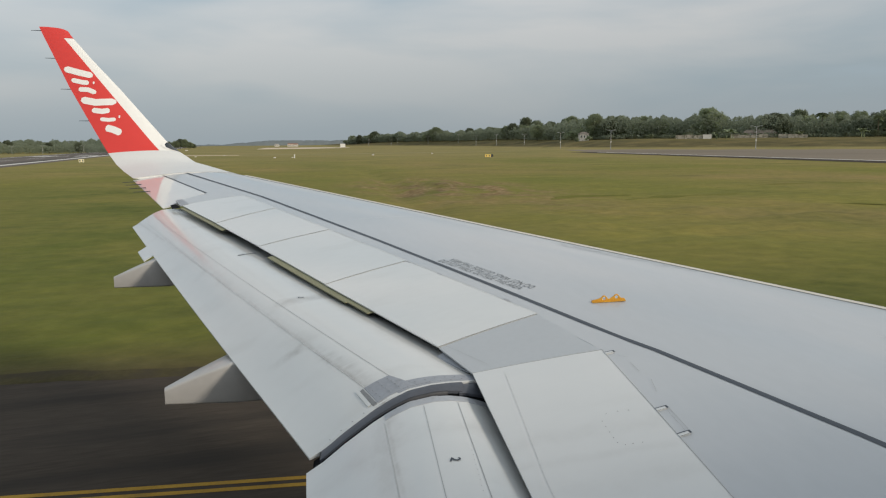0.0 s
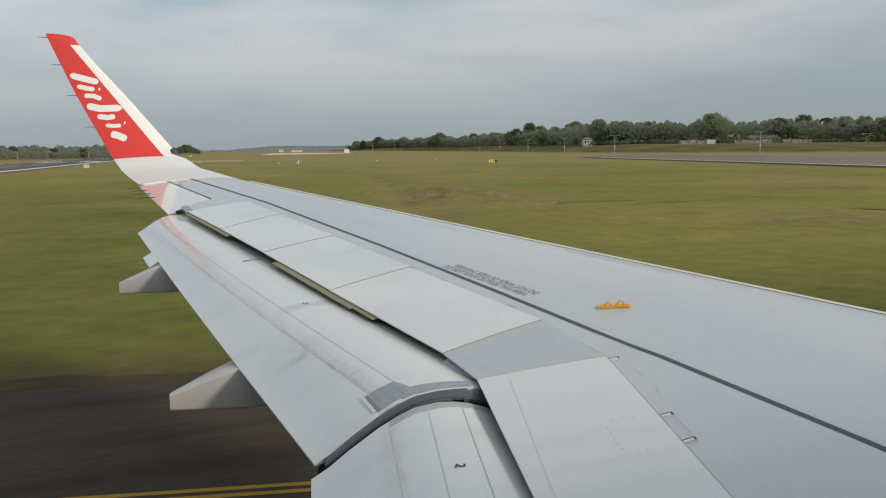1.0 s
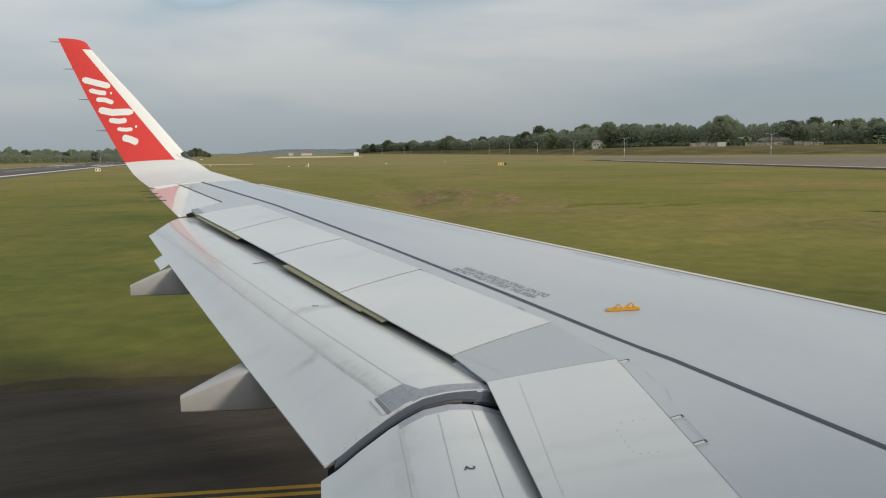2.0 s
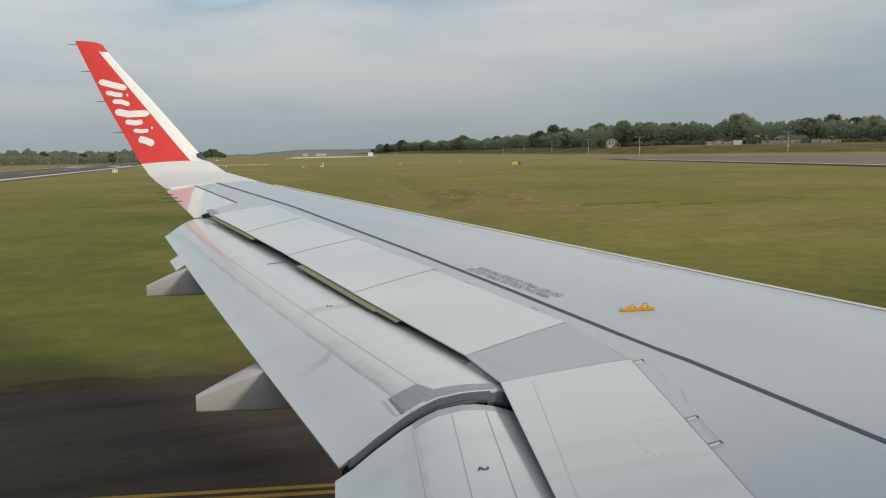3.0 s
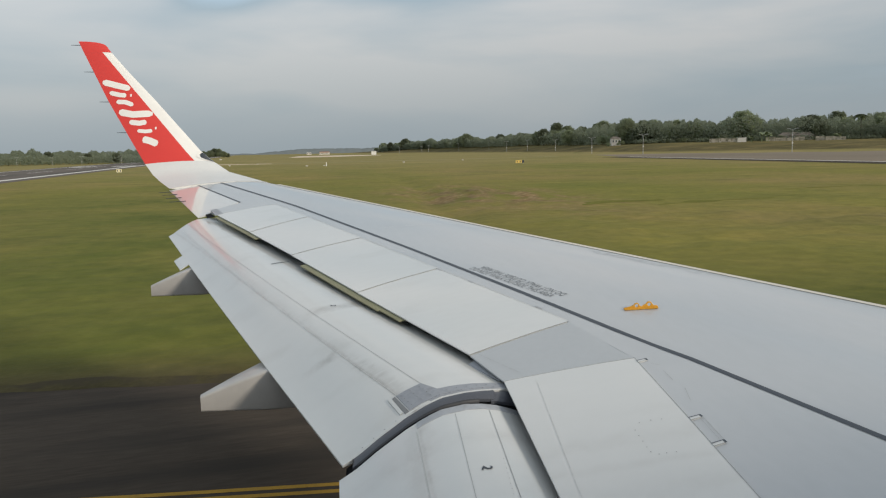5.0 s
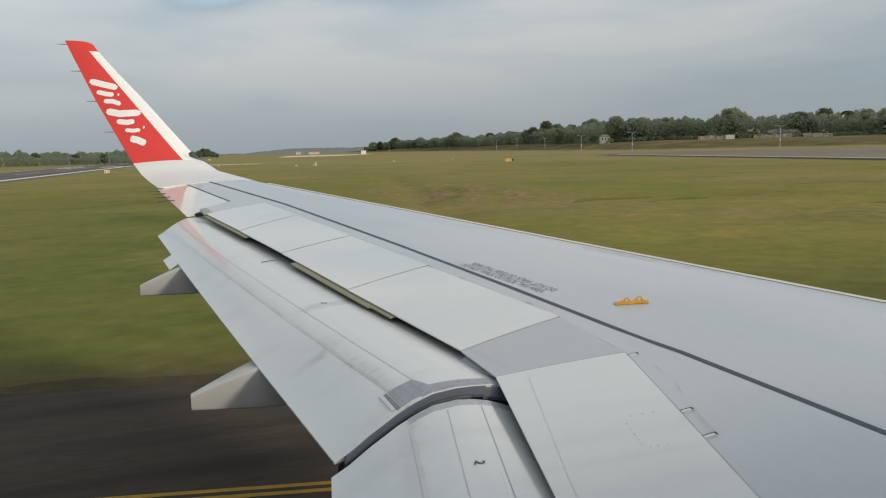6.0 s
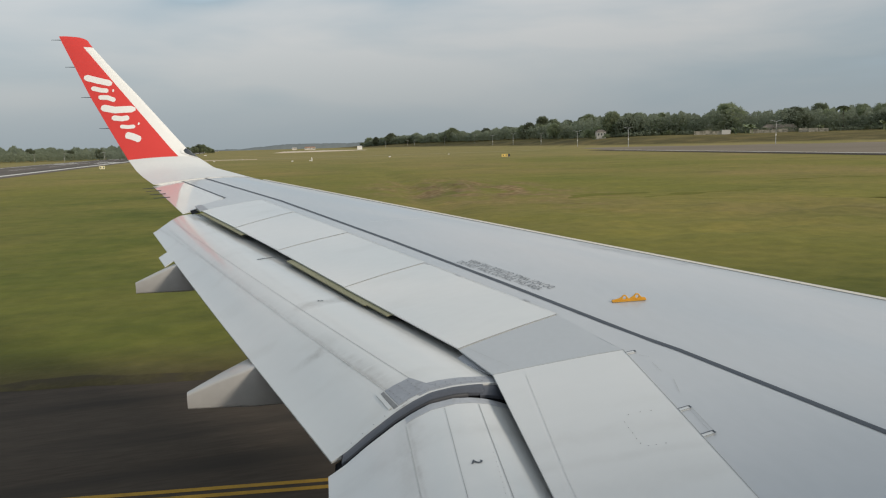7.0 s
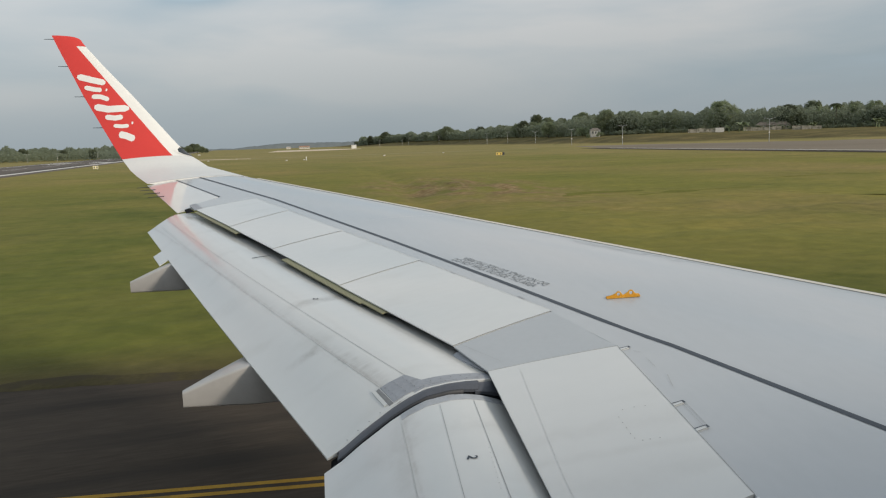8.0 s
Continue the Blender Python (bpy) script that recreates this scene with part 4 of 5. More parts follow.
# white brush strokes of the airline's mark, as plain shapes; points as (height, x) on the wingtip's inner face
def stroke(points, width):
    bm = bmesh.new()
    pts = []
    for p, q in zip(points, points[1:]):
        pts += [lerp(p, q, k / 5) for k in range(5)]
    pts.append(points[-1])

    def put(x, z):
        h = tip_h_of_z(z)
        v, _ = tip_at(h)
        return bm.verts.new(tip_point(h, max(0.0, min(1.0, (v[2] - x) / (v[2] - v[3]))), 0.006))
    rows = []
    n = len(pts) - 1
    for k, (x, z) in enumerate(pts):
        a, b = pts[max(0, k - 1)], pts[min(n, k + 1)]
        d = Vector((b[0] - a[0], b[1] - a[1])).normalized() * width / 2
        if k in (0, n):
            d *= 0.45
        rows.append((put(x - d.y, z + d.x), put(x + d.y, z - d.x)))
    for a, b in zip(rows, rows[1:]):
        bm.faces.new((a[0], a[1], b[1], b[0]))
    return part("painted_stroke", bm, WHITE, winglet, "white painted brush stroke")


SCRIPT = (
    (((-2.42, 6.04), (-2.16, 5.96), (-1.93, 5.90)), 0.115),
    (((-2.30, 5.83), (-2.12, 5.78), (-2.00, 5.765)), 0.085),
    (((-2.18, 5.65), (-2.02, 5.64), (-1.88, 5.58)), 0.085),
    (((-1.93, 5.77), (-1.90, 5.765)), 0.05),
    (((-2.14, 5.46), (-1.90, 5.40), (-1.53, 5.41)), 0.125),
    (((-1.96, 5.26), (-1.78, 5.23), (-1.65, 5.25)), 0.095),
    (((-1.82, 5.09), (-1.67, 5.07), (-1.55, 5.08)), 0.070),
    (((-1.50, 5.13), (-1.47, 5.125)), 0.05),
    (((-1.73, 4.93), (-1.60, 4.89), (-1.46, 4.82)), 0.125),
)
for pts, wd in SCRIPT:
    stroke(pts, wd)

# dark hardware at the flap's outer end
FIT_IN, FIT_OUT = ((-0.245, 11.275), (-0.36, 11.27)), ((-0.34, 11.665), (-0.43, 11.665))


def fitting(a, b, off, thick):
    def top(u, v):
        x, y = lerp(lerp(a[0], a[1], u), lerp(b[0], b[1], u), v)
        return on_wing(x, y, off)
    return slab(top, lambda u, v: thick, 3, 3)


part("end_fitting", fitting(FIT_IN, FIT_OUT, 0.007, 0.012), DOUBLER, airliner, "grey metal fitting at the flap end")
# thin near-black plate in place of a shaded opening
part("end_gap", fitting(((-0.36, 11.27), (-0.47, 11.27)), ((-0.43, 11.50), (-0.50, 11.50)), -0.010, 0.010), GAP_SHADE, airliner, "near-black plate painted as shade beside the aileron")

# navigation light in the wingtip's front notch
decal("light_lens", [(3.2, 0.0, 0.03), (3.5, 0.0, 0.11), (3.9, 0.0, 0.13), (4.3, 0.0, 0.10), (4.6, 0.0, 0.03)], GLASS, winglet, 0.012, "dark navigation light lens")
decal("light_rim", [(3.15, 0.02, 0.05), (3.5, 0.10, 0.15), (3.9, 0.12, 0.18), (4.3, 0.09, 0.15), (4.75, 0.0, 0.06)], WHITE, winglet, 0.009, "white rim round the light")

# static wicks on the rear edges
for z in (6.76, 6.24, 5.66, 5.07):
    v, _ = tip_at(tip_h_of_z(z))
    part("static_wick", tube((v[3] + 0.05, v[0], v[1]), (v[3] - 0.17, v[0] + 0.01, v[1] + 0.0), 0.009, 0.004, 6), BLACK, winglet, "thin black static wick")
for y in (12.75, 13.1, 13.45, 13.75):
    x = trail(y) - 0.11 * (13.9 - y) / 2.3
    part("static_wick", tube((x + 0.05, y, wing_z(x, y)), (x - 0.20, y + 0.02, wing_z(x, y) - 0.01), 0.008, 0.004, 6), BLACK, aileron, "thin black static wick")


# ---------------------------------------------------------------- flap track fairings
def fairing(y, spine, floor_z, half):
    """A canoe body under the flap. spine: (x, top z) from the front to the blunt rear end; flat floor."""
    rows = []
    n = len(spine) - 1
    for k, (x, top) in enumerate(spine):
        t = k / n
        w = half * (0.35 + 0.65 * min(1, t * 4)) * (1 - 0.80 * max(0, (t - 0.60) / 0.40))
        low = floor_z + (0.16 * (1 - min(1, t * 2.5)))
        r = min(0.022, w * 0.5, (top - low) * 0.4)
        ring = []
        for sy, sz in ((1, 1), (-1, 1), (-1, -1), (1, -1)):
            cy, cz = y + sy * (w * (0.94 if sz > 0 else 0.86) - r), (top - r) if sz > 0 else (low + r)
            a0 = {(1, 1): 0, (-1, 1): 90, (-1, -1): 180, (1, -1): 270}[(sy, sz)]
            ring += [(x, cy + r * math.cos(radians(a0 + d)), cz + r * math.sin(radians(a0 + d))) for d in (0, 30, 60, 90)]
        rows.append(ring)
    return loft(rows)


for y, spine, fl, hw in ((6.44, ((1.9, 2.70), (1.5, 2.78), (1.0, 2.84), (0.5, 2.86), (0.15, 2.820), (-0.12, 2.722), (-0.41, 2.602)), 2.465, 0.225),
                         (9.80, ((0.5, 3.10), (0.2, 3.17), (-0.2, 3.24), (-0.5, 3.26), (-0.64, 3.22), (-0.9, 3.115), (-1.125, 3.02)), 2.885, 0.17)):
    part("flap_track_fairing", fairing(y, spine, fl, hw), FAIRING, airliner, "grey-white blunt flap track fairing", smooth=True)


# ---------------------------------------------------------------- fuselage wall and gear behind the camera
def fuselage():
    rows = []
    for x in (-13.5, -13.3, -12.5, -9, -5, -2, -0.17, 0.17, 2, 5, 9, 13, 14.4, 14.6):
        k = 1.0 if -12.6 < x < 13.1 else (0.9 if -13.4 < x < 14.5 else 0.55)
        rows.append([(x, -1.77 + 1.975 * k * math.cos(a), 3.95 + 2.05 * k * math.sin(a)) for a in [radians(v) for v in (-90, -60, -30, -8, 10, 28, 45, 65, 90, 120, 150, 180, 210, 240)]])
    bm = loft(rows)
    bm.faces.ensure_lookup_table()
    # the window opening that the view passes through
    gone = [f for f in bm.faces if len(f.verts) == 4 and abs(f.calc_center_median().x) < 0.05 and f.calc_center_median().y > 0 and 4.3 < f.calc_center_median().z < 4.9]
    bmesh.ops.delete(bm, geom=gone, context="FACES")
    return bm


hull = part("fuselage", fuselage(), WHITE, airliner, "plain white fuselage wall with a window opening", smooth=True)


def wheel_bm(r, w):
    bm = bmesh.new()
    rows = []
    prof = [(-w / 2, r * 0.55), (-w / 2, r * 0.85), (-w * 0.35, r * 0.97), (0, r), (w * 0.35, r * 0.97), (w / 2, r * 0.85), (w / 2, r * 0.55)]
    for k in range(28):
        a = 2 * math.pi * k / 28
        rows.append([bm.verts.new((q * math.cos(a), d, q * math.sin(a))) for d, q in prof])
    for k in range(28):
        a, b = rows[k], rows[(k + 1) % 28]
        for j in range(6):
            bm.faces.new((a[j], a[j + 1], b[j + 1], b[j]))
    bm.faces.new([r_[0] for r_ in rows])
    bm.faces.new([r_[-1] for r_ in rows][::-1])
    return bm


strut = part("main_gear_leg", tube((2.6, 2.0, 0.58), (2.6, 1.9, 2.55), 0.11, 0.14, 14), POLE, airliner, "grey steel main gear leg")
for dy in (-0.42, 0.42):
    w_ob = part("wheel", wheel_bm(0.58, 0.4), RUBBER, strut, "black tyre", smooth=True)
    w_ob.location = (2.6, 2.0 + dy, 0.58)
part("axle", tube((2.6, 1.5, 0.58), (2.6, 2.5, 0.58), 0.07, 0.07, 10), POLE, strut)
nose_leg = part("nose_gear_leg", tube((12.6, -1.85, 0.4), (12.6, -1.85, 2.2), 0.08, 0.1, 12), POLE, airliner, "grey steel nose gear leg")
for dy in (-0.25, 0.25):
    w_ob = part("wheel", wheel_bm(0.4, 0.24), RUBBER, nose_leg, "black tyre", smooth=True)
    w_ob.location = (12.6, -1.85 + dy, 0.4)
far_leg = part("main_gear_leg", tube((2.6, -5.7, 0.58), (2.6, -3.2, 3.0), 0.11, 0.14, 14), POLE, airliner, "grey steel main gear leg")
w_ob = part("wheel", wheel_bm(0.58, 0.4), RUBBER, far_leg, "black tyre", smooth=True)
w_ob.location = (2.6, -5.7, 0.58)


for turned in (hull, nose_leg, far_leg):
    turned.rotation_euler = (0, 0, radians(-8.5))


# ---------------------------------------------------------------- ground
def smooth_step(v):
    v = max(0.0, min(1.0, v))
    return v * v * (3 - 2 * v)


def bank_start(az):
    """Distance at which the wooded rise begins, by bearing."""
    return float(np.interp(az, (8, 14, 20, 25, 30, 40, 60), (1500, 1250, 800, 590, 465, 440, 420)))


def height(x, y):
    """The airfield's gentle swell beyond the pavements, and the wooded rise behind it."""
    h = 0.0
    if y > 20:
        d = min(1, (y - 20) / 60) * max(0, 1 - max(0, y - 200) / 80) * min(1, max(0, x + 45) / 30) * min(1, max(0, 102 - x) / 30)
        h += d * (0.35 * noise.noise((x * 0.03, y * 0.03, 0)) - 0.12)
        # old drain: a furrow with crumbling, uneven sides
        fx = float(np.interp(y, (40, 61, 80, 104, 168, 190), (14.5, 17.5, 21.0, 25.2, 31.8, 34.0)))
        k = math.exp(-((y - 92) / 62) ** 4)
        h -= 0.42 * k * math.exp(-((x - fx + 1.2) / 1.6) ** 2)
        ex, ey = (x - fx - 3.5) / 6.5, (y - 74) / 26
        h += math.exp(-ex * ex - ey * ey) * (0.55 * noise.noise((x * 0.33, y * 0.16, 3)) + 0.3 * noise.noise((x * 0.9, y * 0.45, 7)) + 0.12)
        # rough hummocky grass
        rough = math.exp(-((x - 33) / 15) ** 4 - ((y - 37) / 11) ** 4)
        h += rough * (0.30 * noise.noise((x * 0.20, y * 0.36, 11)) + 0.16 * noise.noise((x * 0.5, y * 0.7, 17)))
    dist = math.hypot(x, y)
    if dist > 250 and y > 0:
        az = math.degrees(math.atan2(x, y))
        if az > 7:
            b0 = bank_start(az)
            k = smooth_step((az - 8) / 6)
            h += k * (6.5 * smooth_step((dist - b0) / 120) + 9 * smooth_step((dist - b0 - 120) / 350))
    return h


def ground_mesh():
    xs = sorted(set([-4500, -2500, -1200, -600, -300, -200, -150] + list(range(-110, 150, 5)) + [v * 1.25 for v in range(4, 44)] + list(range(160, 900, 30)) + [1000, 1400, 2200, 4500]))
    ys = sorted(set([-4500, -2500, -1200, -600, -300, -150, -80, -40] + list(range(-20, 200, 5)) + [v * 1.0 for v in range(24, 56)] + [v * 2.0 for v in range(28, 66)] + list(range(210, 1500, 30)) + [1700, 2100, 2600, 4600]))
    bm = bmesh.new()
    g = [[bm.verts.new((x, y, height(x, y) - 0.02)) for y in ys] for x in xs]
    for i in range(len(xs) - 1):
        for j in range(len(ys) - 1):
            bm.faces.new((g[i][j], g[i + 1][j], g[i + 1][j + 1], g[i][j + 1]))
    return bm


tagged(part("ground", ground_mesh(), GRASS, None, "", smooth=True), "olive green and straw-coloured mown airfield grass", "grass", kind="structure")


def flat(name, outline, z, mat, label, category, kind="structure", parent=None, thick=0.05):
    bm = bmesh.new()
    top = [bm.verts.new((x, y, z)) for x, y in outline]
    low = [bm.verts.new((x, y, z - thick)) for x, y in outline]
    bm.faces.new(top)
    bm.faces.new(low[::-1])
    for k in range(len(top)):
        j = (k + 1) % len(top)
        bm.faces.new((top[k], low[k], low[j], top[j]))
    ob = part(name, bm, mat, parent)
    return tagged(ob, label, category if not parent else "", kind=kind if not parent else "")


# runway runs along y, one degree off
RW = math.tan(radians(1.0))


def rw(x, y):
    return (x + RW * y, y)


runway = flat("runway", [rw(-84, -1400), rw(-45.5, -1400), rw(-45.5, 2400), rw(-84, 2400)], 0.012, RUNWAY, "dark worn asphalt runway with tyre-blackened middle", "runway")
taxiway = flat("taxiway", [rw(-58, 70), rw(-53.6, 70)] + [(-53 + 46 * (1 - math.cos(a)), 62.8 - 46.2 * math.sin(a)) for a in [radians(v) for v in range(0, 91, 10)]]
               + [(100, -2.6), (124, 22), (124, -62), (100, -37), (-7, -19.3)] + [(-53 + 46 * (1 - math.cos(a)), -65.5 + 46.2 * math.sin(a)) for a in [radians(v) for v in range(80, -1, -10)]] + [(-60, -66)],
               0.018, ASPHALT, "dark brown-grey asphalt taxiway joining the runway", "taxiway")
apron = flat("apron", [(119, -500), (340, -500), (340, 320), (301, 356), (257, 388), (202, 402), (166.2, 305), (119, -20)], 0.008, APRON, "wide pale grey asphalt taxiway across the field", "taxiway")
flat("apron_edge", [(107, -500), (119.2, -500), (119.2, -20), (166.4, 305), (157, 305), (107, -20)], 0.012, ASPHALT, "dark asphalt shoulder of the far taxiway", "taxiway")


def quad_part(name, corners, z, mat, parent, label=""):
    bm = bmesh.new()
    bm.faces.new([bm.verts.new((x, y, z)) for x, y in corners])
    return part(name, bm, mat, parent, label)


def ribbon(name, pts, width, z, mat, parent, label=""):
    bm = bmesh.new()
    rows = []
    for k, p in enumerate(pts):
        a, b = pts[max(0, k - 1)], pts[min(len(pts) - 1, k + 1)]
        d = Vector((b[0] - a[0], b[1] - a[1])).normalized() * width / 2
        rows.append((bm.verts.new((p[0] - d.y, p[1] + d.x, z)), bm.verts.new((p[0] + d.y, p[1] - d.x, z))))
    for a, b in zip(rows, rows[1:]):
        bm.faces.new((a[0], a[1], b[1], b[0]))
    return part(name, bm, mat, parent, label)


# markings
ribbon("edge_line", [(120.2, -400), (120.2, -20), (166.2, 297)], 1.7, 0.016, MARK_WHITE, apron, "pale worn edge line")
for off in (0.0, 0.215):
    ribbon("edge_line", [(-40, 42 - off), (-30, 21.5 - off), (-18, 14.4 - off)] + [(x, 10.16 - off - 0.17 * x) for x in (-8, -4, 0, 4, 12, 40, 96)], 0.105, 0.022, MARK_YELLOW, taxiway, "worn yellow double edge line")
for k in range(-1, 5):
    x, dy = -5.3 + 25 * k, 0.4 - 4.25 * k
    quad_part("shoulder_bar", [(x - 0.25, 14.78 + dy), (x + 0.50, 14.70 + dy), (x + 0.14, 10.72 + dy), (x - 0.76, 10.88 + dy)], 0.022, MARK_YELLOW, taxiway, "broad worn yellow shoulder bar")
for k in range(0, 3):
    x, dy = -6.9 + 25 * (k - 1), 0.4 - 4.25 * (k - 1)
    quad_part("patch_mark", [(x - 0.45, 12.6 + dy), (x + 0.4, 12.5 + dy), (x + 0.3, 11.7 + dy), (x - 0.6, 11.8 + dy)], 0.021, CONCRETE, taxiway, "pale worn rectangular patch")
ribbon("centre_line", [(-50, -30), (-40, -14), (-25, -4.5), (-8, -0.4), (96, -18.1)], 0.15, 0.022, MARK_YELLOW, taxiway, "yellow taxi centre line")
ribbon("edge_line", [rw(-50.5, -1400), rw(-50.5, 2400)], 2.0, 0.016, MARK_WHITE, runway, "white runway edge line")
ribbon("edge_line", [rw(-80.5, -1400), rw(-80.5, 2400)], 0.9, 0.016, MARK_WHITE, runway, "white runway edge line")
for k in range(-14, 40):
    ribbon("centre_dash", [rw(-65.5, k * 50), rw(-65.5, k * 50 + 30)], 0.45, 0.016, MARK_WHITE, runway, "white runway centre dash")
for side in (-1, 1):
    for y in (360, 510):
        for j in range(3):
            x = -65.5 + side * (5.5 + 3.0 * j)
            ribbon("touchdown_mark", [rw(x, y), rw(x, y + 22)], 2.0, 0.016, MARK_WHITE, runway, "white touchdown marking")

# ---------------------------------------------------------------- things on the field
def at(az, dist):
    """Ground point at a bearing (degrees from abeam, forward positive) and a distance."""
    x, y = dist * math.sin(radians(az)), dist * math.cos(radians(az))
    return (x, y, height(x, y) - 0.02)


def taxi_sign(az, dist, width, face, label, bars):
    loc = at(az, dist)
    t = thing("taxiway_sign", label, "sign", loc, "airfield signs")
    t.rotation_euler = (0, 0, -radians(az))
    part("panel", box((-width / 2, -0.12, 0.25), (width / 2, 0.12, 1.05), 0.02), face, t)
    for k in range(bars):
        x = -width / 2 + width * (k + 0.5) / bars
        part("marking", box((x - 0.14, -0.135, 0.42), (x + 0.14, -0.122, 0.88)), BLACK, t, "plain dark marking")
    for x in (-width * 0.35, width * 0.35):
        part("leg", tube((x, 0, 0), (x, 0, 0.3), 0.05, 0.05, 8), POLE, t)
    return t


taxi_sign(21.05, 236, 1.9, MARK_SIGN, "yellow illuminated taxiway sign on short legs in grass", 2)
taxi_sign(21.35, 237, 0.8, BLACK, "small dark location sign beside the yellow one", 0)
taxi_sign(-8.1, 224, 1.35, PALE_SIGN, "pale yellow taxiway sign on short legs in grass", 2)


def low_marker(az, dist, s, mat=None):
    t = thing("edge_marker", "small pale concrete marker block lying in grass", "marker", at(az, dist), "field markers")
    part("block", box((-s, -s * 0.6, 0), (s, s * 0.6, s * 0.55), 0.05), mat or PLASTER, t)
    part("cap", box((-s * 0.5, -s * 0.3, s * 0.55), (s * 0.5, s * 0.3, s * 0.75), 0.03), CONCRETE, t)


for az, d, sz in ((-0.6, 300, 0.4), (1.4, 330, 0.35), (5.0, 260, 0.4), (6.3, 262, 0.35), (12.3, 300, 0.45), (-1.2, 620, 1.0), (16.8, 330, 0.4)):
    low_marker(az, d, sz)


def marker_post(az, dist):
    t = thing("marker_post", "short white marker post standing in the grass", "marker", at(az, dist), "field markers")
    part("post", tube((0, 0, -0.1), (0, 0, 1.15), 0.16, 0.14, 10), WHITE, t)
    part("cap", tube((0, 0, 1.15), (0, 0, 1.25), 0.18, 0.10, 10), PALE_SIGN, t, "pale yellow cap")


marker_post(6.45, 254)
marker_post(-3.4, 352)


def equipment_cabinet(x, y):
    t = thing("equipment_cabinet", "white equipment cabinet on a concrete slab in the grass", "cabinet", (x, y, 0))
    part("slab", box((-1.6, -1.2, -0.02), (1.6, 1.2, 0.08), 0.02), CONCRETE, t)
    for k in range(3):
        d = part("door", box((-1.1 + 0.75 * k, -0.5, 0.08), (-0.38 + 0.75 * k, 0.5, 1.35), 0.02), WHITE, t, "white cabinet door")
        part("handle", box((-0.5 + 0.75 * k, -0.53, 0.6), (-0.46 + 0.75 * k, -0.5, 0.8)), BLACK, d)
    part("roof", box((-1.2, -0.58, 1.35), (1.25, 0.58, 1.42), 0.02), WHITE, t)


equipment_cabinet(-36, 46)


def checker_hut(x, y):
    t = thing("localiser_hut", "red and white chequered equipment hut across the runway", "hut", (x, y, 0))
    for i in range(4):
        for j in range(3):
            part("panel", box((-2 + i, -1.5, j), (-1 + i, 1.5, j + 1), 0.02), RED if (i + j) % 2 else WHITE, t)
    part("roof", box((-2.2, -1.7, 3.0), (2.2, 1.7, 3.2), 0.03), WHITE, t)
    mast = thing("lattice_mast", "red and white lattice mast beside the chequered hut", "mast", (x + 6, y + 2, 0))
    for a in range(3):
        c, sn = 0.45 * math.cos(a * 2.094), 0.45 * math.sin(a * 2.094)
        part("leg", tube((c, sn, 0), (c * 0.5, sn * 0.5, 15), 0.06, 0.05, 6), RED, mast)
    for k in range(14):
        r = 0.45 * (1 - k / 30)
        for a in range(3):
            p = (r * math.cos(a * 2.094), r * math.sin(a * 2.094), k + 0.3)
            q = (r * math.cos((a + 1) * 2.094), r * math.sin((a + 1) * 2.094), k + 1.2)
            part("brace", tube(p, q, 0.03, 0.03, 5), WHITE if k % 4 < 2 else RED, mast)


checker_hut(-190, 150)


def street_lamp():
    t = thing("street_lamp", "grey steel lamp post with two arms beside the perimeter road", "lamp post", (0, 0, 0), "perimeter lamp posts")
    part("base", tube((0, 0, 0), (0, 0, 0.8), 0.28, 0.24, 10), CONCRETE, t)
    part("pole", tube((0, 0, 0.8), (0, 0, 11.6), 0.15, 0.10, 10), POLE, t)
    for sx in (-1, 1):
        arm = part("arm", tube((0, 0, 11.5), (sx * 1.9, 0, 12.1), 0.10, 0.08, 8), POLE, t)
        part("lamp_head", box((sx * 2.3 - 0.55, -0.22, 12.0), (sx * 2.3 + 0.55, 0.22, 12.22), 0.05), POLE, arm, "flat grey lamp head")
    part("control_box", box((-0.3, -0.42, 4.4), (0.3, -0.16, 5.3), 0.03), PLASTER, t, "pale control box")
    return t


LAMPS = ((40.2, 424), (30.2, 436), (26.5, 530), (23.8, 655), (21.7, 770), (20.15, 830), (18.8, 960), (16.5, 1120), (14.2, 1270), (13.7, 1280), (49.5, 415), (12.0, 1300), (-14.3, 490), (-12.2, 490), (-10.4, 490), (-7.9, 490))
lamp0 = street_lamp()
for k, (az, d) in enumerate(LAMPS):
    p = at(az, d)
    sc = 0.92 if az > 0 else 0.40
    m = pose(*p, 0, 0, -az + 8)
    if k == 0:
        lamp0.matrix_basis = m
    else:
        o = copy_thing(lamp0, m)
        o.scale = (sc, sc, sc)


